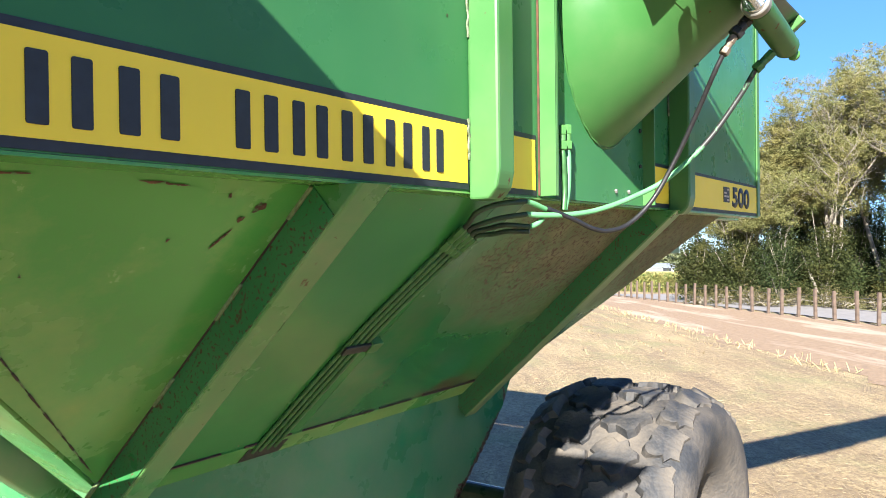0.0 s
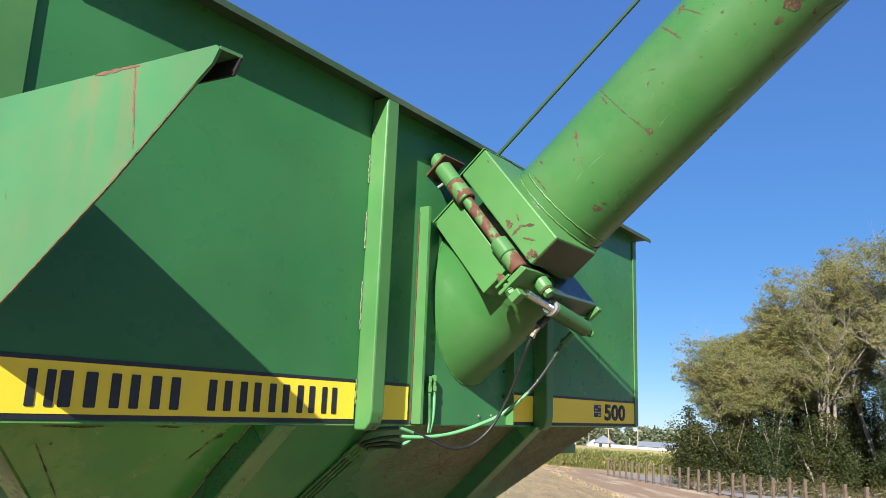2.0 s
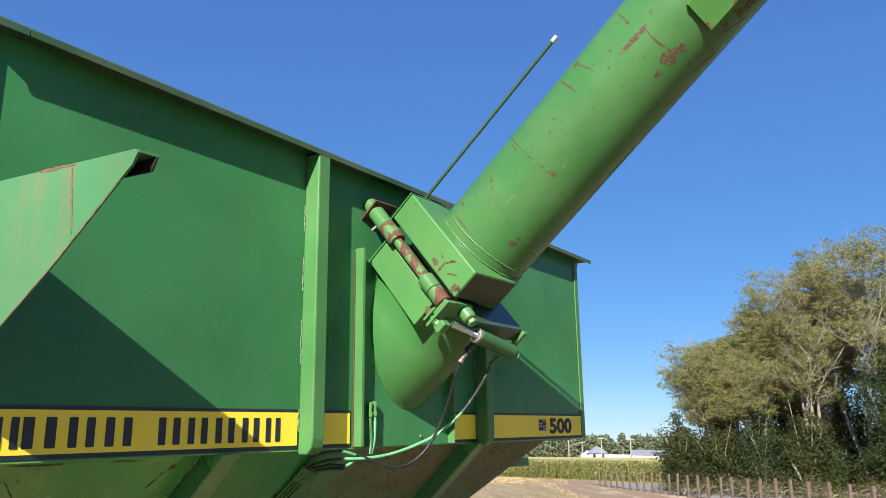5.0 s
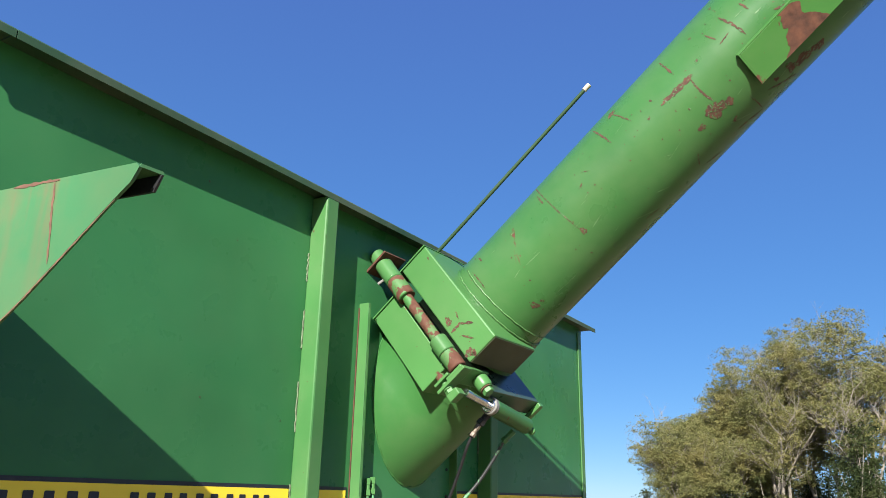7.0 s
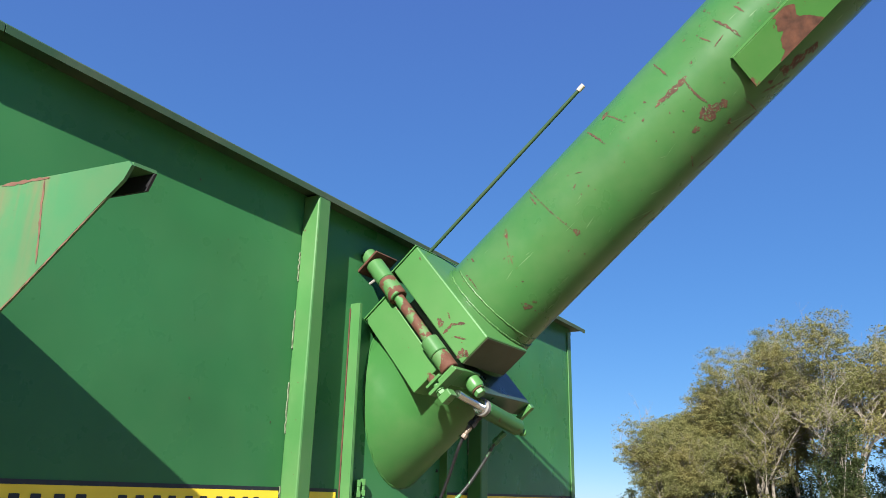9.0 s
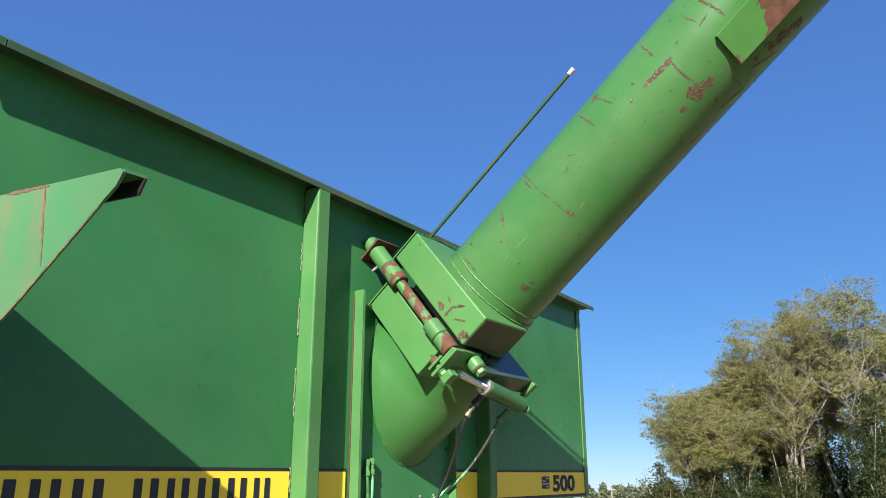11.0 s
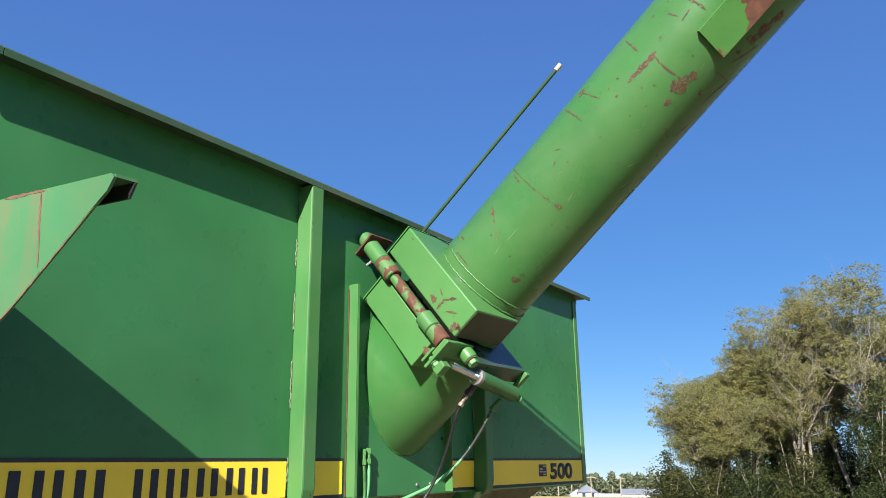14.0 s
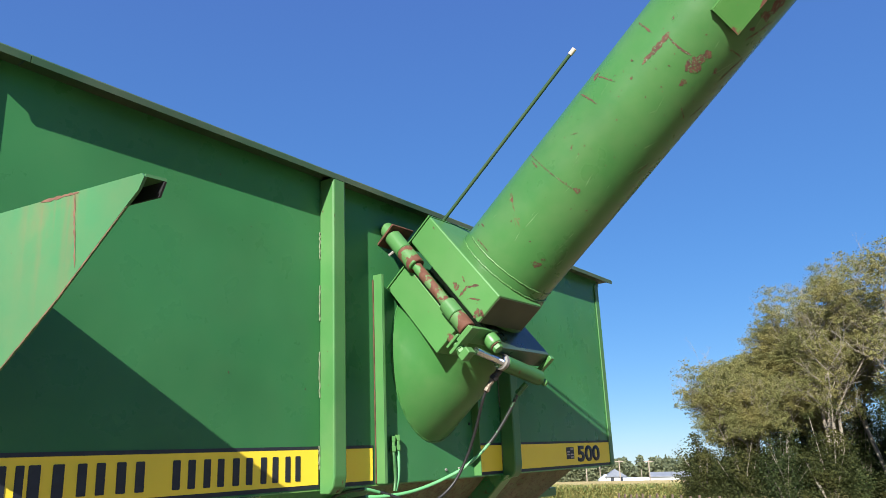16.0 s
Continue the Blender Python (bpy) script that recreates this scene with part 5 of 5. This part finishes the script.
for k, (az, d, h, sp) in enumerate(((15.6, 48.5, 4.6, 1.5), (13.8, 50.5, 3.2, 1.6), (12.0, 51.0, 6.2, 1.6), (9.6, 50.5, 3.6, 2.0), (7.4, 51.0, 6.4, 1.7), (5.2, 50.5, 4.0, 1.9), (3.0, 50.0, 6.6, 1.7), (0.2, 50.0, 5.0, 2.2), (-2.4, 50.0, 4.8, 2.2), (-5.2, 50.0, 4.6, 2.2), (12.1, 45.6, 4.8, 1.3), (8.8, 46.5, 2.6, 1.4), (4.2, 46.0, 2.6, 1.4), (14.6, 52.5, 6.4, 1.7), (10.8, 53.0, 7.4, 2.0), (8.4, 53.0, 7.6, 2.0), (6.2, 53.0, 7.4, 2.0), (4.0, 53.0, 7.6, 2.0), (1.6, 53.0, 7.4, 2.0))):
    shrub(80 + k, az, d, h, sp, 14000, M_DEEP, 0.062)
shrub(200, 4.0, 43.5, 8.2, 1.5, 30000, M_DEEP, 0.058, "tall dark green evergreen shrub beside the road")
M_DRY = leaf_material("dry_brush", (0.062, 0.058, 0.023), (0.156, 0.133, 0.062), (0.109, 0.109, 0.039))
for k in range(15):
    az = 17.2 - k * 1.5
    shrub(120 + k, az + 0.4 * math.sin(k * 2.3), 41.6 + 1.0 * math.sin(k * 1.7), 0.40 + 0.20 * (k % 3), 0.9, 1500, M_DRY, 0.045, "low dry brush at the edge of the road")

# ---- corn and the far distance ----
M_CORN = varied("corn_leaf", (0.101, 0.156, 0.035), (0.343, 0.296, 0.109), 0.6, 0.2)
M_RIPE = plain("ripe_corn_tops", (0.359, 0.281, 0.109), 0.9, 0.0, 0.35, 0.8, 0.5)


def cornfield():
    g = np.random.RandomState(4)
    a, b = Vector((56.0, 15.0, 0)), Vector((61.0, 41.0, 0))
    back = Vector((0.98, 0.19, 0))
    n = 5200
    f, dep = g.rand(n), g.rand(n) ** 1.6 * 7.0
    px = a.x + (b.x - a.x) * f + back.x * dep
    py = a.y + (b.y - a.y) * f + back.y * dep
    h = g.uniform(1.15, 1.60, n)
    verts, faces = [], []
    for i in range(n):
        for k in range(7):
            ang, z = g.uniform(0, 2 * math.pi), h[i] * g.uniform(0.12, 0.9)
            ln = g.uniform(0.25, 0.5)
            dx, dy = math.cos(ang) * ln, math.sin(ang) * ln
            wx, wy = -math.sin(ang) * 0.035, math.cos(ang) * 0.035
            j = len(verts)
            verts += [(px[i] - wx, py[i] - wy, z), (px[i] + wx, py[i] + wy, z), (px[i] + dx * 0.6 + wx, py[i] + dy * 0.6 + wy, z + 0.22), (px[i] + dx * 0.6 - wx, py[i] + dy * 0.6 - wy, z + 0.22), (px[i] + dx, py[i] + dy, z + 0.08)]
            faces += [(j, j + 1, j + 2, j + 3), (j + 3, j + 2, j + 4)]
        j = len(verts)
        verts += [(px[i] - 0.02, py[i], 0), (px[i] + 0.02, py[i], 0), (px[i], py[i] + 0.03, 0), (px[i], py[i], h[i] + 0.15)]
        faces += [(j, j + 1, j + 3), (j + 1, j + 2, j + 3), (j + 2, j, j + 3)]
    me = bpy.data.meshes.new("corn_rows")
    me.from_pydata(verts, [], faces)
    me.materials.append(M_CORN)
    tagged(new("corn_rows", me), "standing green and yellow corn at the field edge", "corn", kind="stuff")
    # the tops of the rows behind
    nx, ny = 60, 110
    c = a + back * 5
    bm = bmesh.new()
    grid = [[bm.verts.new(c + (b - a) * (-0.9 + 3.2 * j / ny) + back * (190 * (i / nx) ** 1.6) + Vector((0, 0, 1.38 + 0.30 * i / nx + g.uniform(-0.12, 0.12)))) for j in range(ny + 1)] for i in range(nx + 1)]
    for i in range(nx):
        for j in range(ny):
            bm.faces.new((grid[i][j], grid[i][j + 1], grid[i + 1][j + 1], grid[i + 1][j]))
    foot = [bm.verts.new((v.co.x, v.co.y, 0)) for v in grid[0]]
    for j in range(ny):
        bm.faces.new((foot[j], foot[j + 1], grid[0][j + 1], grid[0][j]))
    bmesh.ops.recalc_face_normals(bm, faces=bm.faces)
    tagged(part("corn_field", bm, M_RIPE), "ripe golden corn field running to the farm", "corn field", kind="stuff")


cornfield()

M_WHITE = plain("white_siding", (0.42, 0.45, 0.49), 0.7, 0.0, 0.08, 0.5, 0.1)
M_ROOF = plain("grey_roof", (0.17, 0.19, 0.22), 0.6, 0.2, 0.15, 0.6, 0.1)
M_SHEDROOF = plain("blue_grey_roof", (0.234, 0.257, 0.289), 0.5, 0.3, 0.12, 0.6, 0.1)
M_GLASS = plain("dark_window", (0.03, 0.035, 0.045), 0.15, 0.0, 0.2, 1.0, 0.02)
M_POLE = plain("pole_wood", (0.265, 0.226, 0.187), 0.9, 0.0, 0.2, 3.0, 0.2)


def building(name, az, dist, length, depth, wall, ridge, turn, label, category, roof_mat, windows=()):
    x, y = -1.9 + dist * math.cos(radians(az)), -1.8 + dist * math.sin(radians(az))
    ob = new(name)
    ob.matrix_world = pose(x, y, 0, 0, 0, turn)
    tagged(ob, label, category)
    part("wall", prism([(-depth / 2, 0), (depth / 2, 0), (depth / 2, wall), (0, ridge - 0.15), (-depth / 2, wall)], "x", -length / 2, length / 2), M_WHITE, ob)
    for s in (-1, 1):
        e = s * (depth / 2 + 0.5)
        z = wall - 0.5 * (ridge - wall) / (depth / 2)
        part("roof", slab([(-length / 2 - 0.5, 0, ridge), (length / 2 + 0.5, 0, ridge), (length / 2 + 0.5, e, z), (-length / 2 - 0.5, e, z)], 0.18 * s), roof_mat, ob)
    for cx, cz, w, h, face in windows:
        part("window", box((cx - w / 2, face * (depth / 2) - 0.06, cz - h / 2), (cx + w / 2, face * (depth / 2) + 0.06, cz + h / 2)), M_GLASS, ob)
    return ob


def farmhouse(az, dist):
    """A small hip-roofed house with a lean-to."""
    x, y = -1.9 + dist * math.cos(radians(az)), -1.8 + dist * math.sin(radians(az))
    ob = new("farmhouse")
    ob.matrix_world = pose(x, y, 0, 0, 0, az + 8)
    tagged(ob, "white farmhouse with a grey hipped roof beyond the corn", "house")
    part("wall", box((-3.0, -2.9, 0), (3.0, 2.9, 3.1)), M_WHITE, ob)
    bm = bmesh.new()
    eave = [bm.verts.new((sx * 3.6, sy * 3.5, 3.0)) for sx, sy in ((-1, -1), (1, -1), (1, 1), (-1, 1))]
    ridge = [bm.verts.new((sx * 0.8, 0, 5.4)) for sx in (-1, 1)]
    bm.faces.new(eave[::-1])
    for f in ((eave[0], eave[1], ridge[1], ridge[0]), (eave[2], eave[3], ridge[0], ridge[1]), (eave[1], eave[2], ridge[1]), (eave[3], eave[0], ridge[0])):
        bm.faces.new(f)
    bmesh.ops.recalc_face_normals(bm, faces=bm.faces)
    part("roof", bm, M_ROOF, ob)
    part("lean_to", prism([(2.91, 0), (5.2, 0), (5.2, 2.3), (2.91, 3.9)], "x", -2.2, 2.4), M_WHITE, ob)
    for cy in (-1.5, 1.2):
        part("window", box((-3.08, cy - 0.5, 1.5), (-2.95, cy + 0.5, 2.8)), M_GLASS, ob)
    return ob


farmhouse(23.35, 260)
building("garage", 21.9, 255, 7.0, 5.0, 1.9, 2.7, 112, "low white outbuilding beside the farmhouse", "garage", M_WHITE)
building("machine_shed", 19.55, 265, 12.0, 8.0, 3.0, 4.3, 108, "long white machine shed with a blue-grey roof", "shed", M_SHEDROOF, ((-4.0, 1.4, 2.6, 2.6, 1),))


def utility_pole(az, dist, h, arms):
    x, y = -1.9 + dist * math.cos(radians(az)), -1.8 + dist * math.sin(radians(az))
    ob = new("utility_pole")
    ob.matrix_world = pose(x, y, 0, 0, 0, az - 90)
    tagged(ob, "weathered wooden utility pole with a crossarm", "utility pole", "utility poles")
    part("pole", turned([(0.17, -0.4), (0.16, h * 0.5), (0.13, h)], 10), M_POLE, ob)
    for z in range(arms):
        part("crossarm", box((-1.2, -0.17, h - 0.5 - z * 0.9), (1.2, -0.155, h - 0.3 - z * 0.9)), M_POLE, ob)
    return ob


for az, dist, h, arms in ((22.98, 230, 7.4, 1), (20.95, 215, 6.9, 1), (21.5, 300, 5.6, 0), (25.3, 235, 6.8, 0), (24.35, 280, 7.2, 1)):
    utility_pole(az, dist, h, arms)


# Distance haze is put into this paler, greyer leaf colour.
M_FAR = leaf_material("hazy_leaves", (0.084, 0.107, 0.062), (0.181, 0.209, 0.125), (0.193, 0.203, 0.102))


def far_wood(seed, az0, az1, dist, h0, h1):
    g = np.random.RandomState(seed)
    n = 64
    cs = []
    for k in range(n):
        az = radians(az0 + (az1 - az0) * (k + g.rand()) / n)
        d = dist + g.uniform(-15, 25)
        h, w = g.uniform(h0, h1), g.uniform(2.5, 5.0)
        m = 700
        p = g.normal(size=(m, 3))
        p /= np.linalg.norm(p, axis=1)[:, None]
        p *= g.rand(m)[:, None] ** 0.4 * np.array([w, w, h * 0.5])
        p[:, :2] *= (1.1 - 0.22 * (p[:, 2] / (h * 0.5) + 1) / 2)[:, None]
        cs.append(p + np.array([-1.9 + d * math.cos(az), -1.8 + d * math.sin(az), h * 0.5]))
    ob = quads("far_wood", np.concatenate(cs), 0.65, 0.6, g, M_FAR)
    return tagged(ob, "distant belt of green trees behind the farm", "woodland", kind="stuff")


far_wood(31, 31, 14, 330, 7.5, 12.0)
far_wood(32, 24.5, 22.4, 300, 7.5, 9.5)
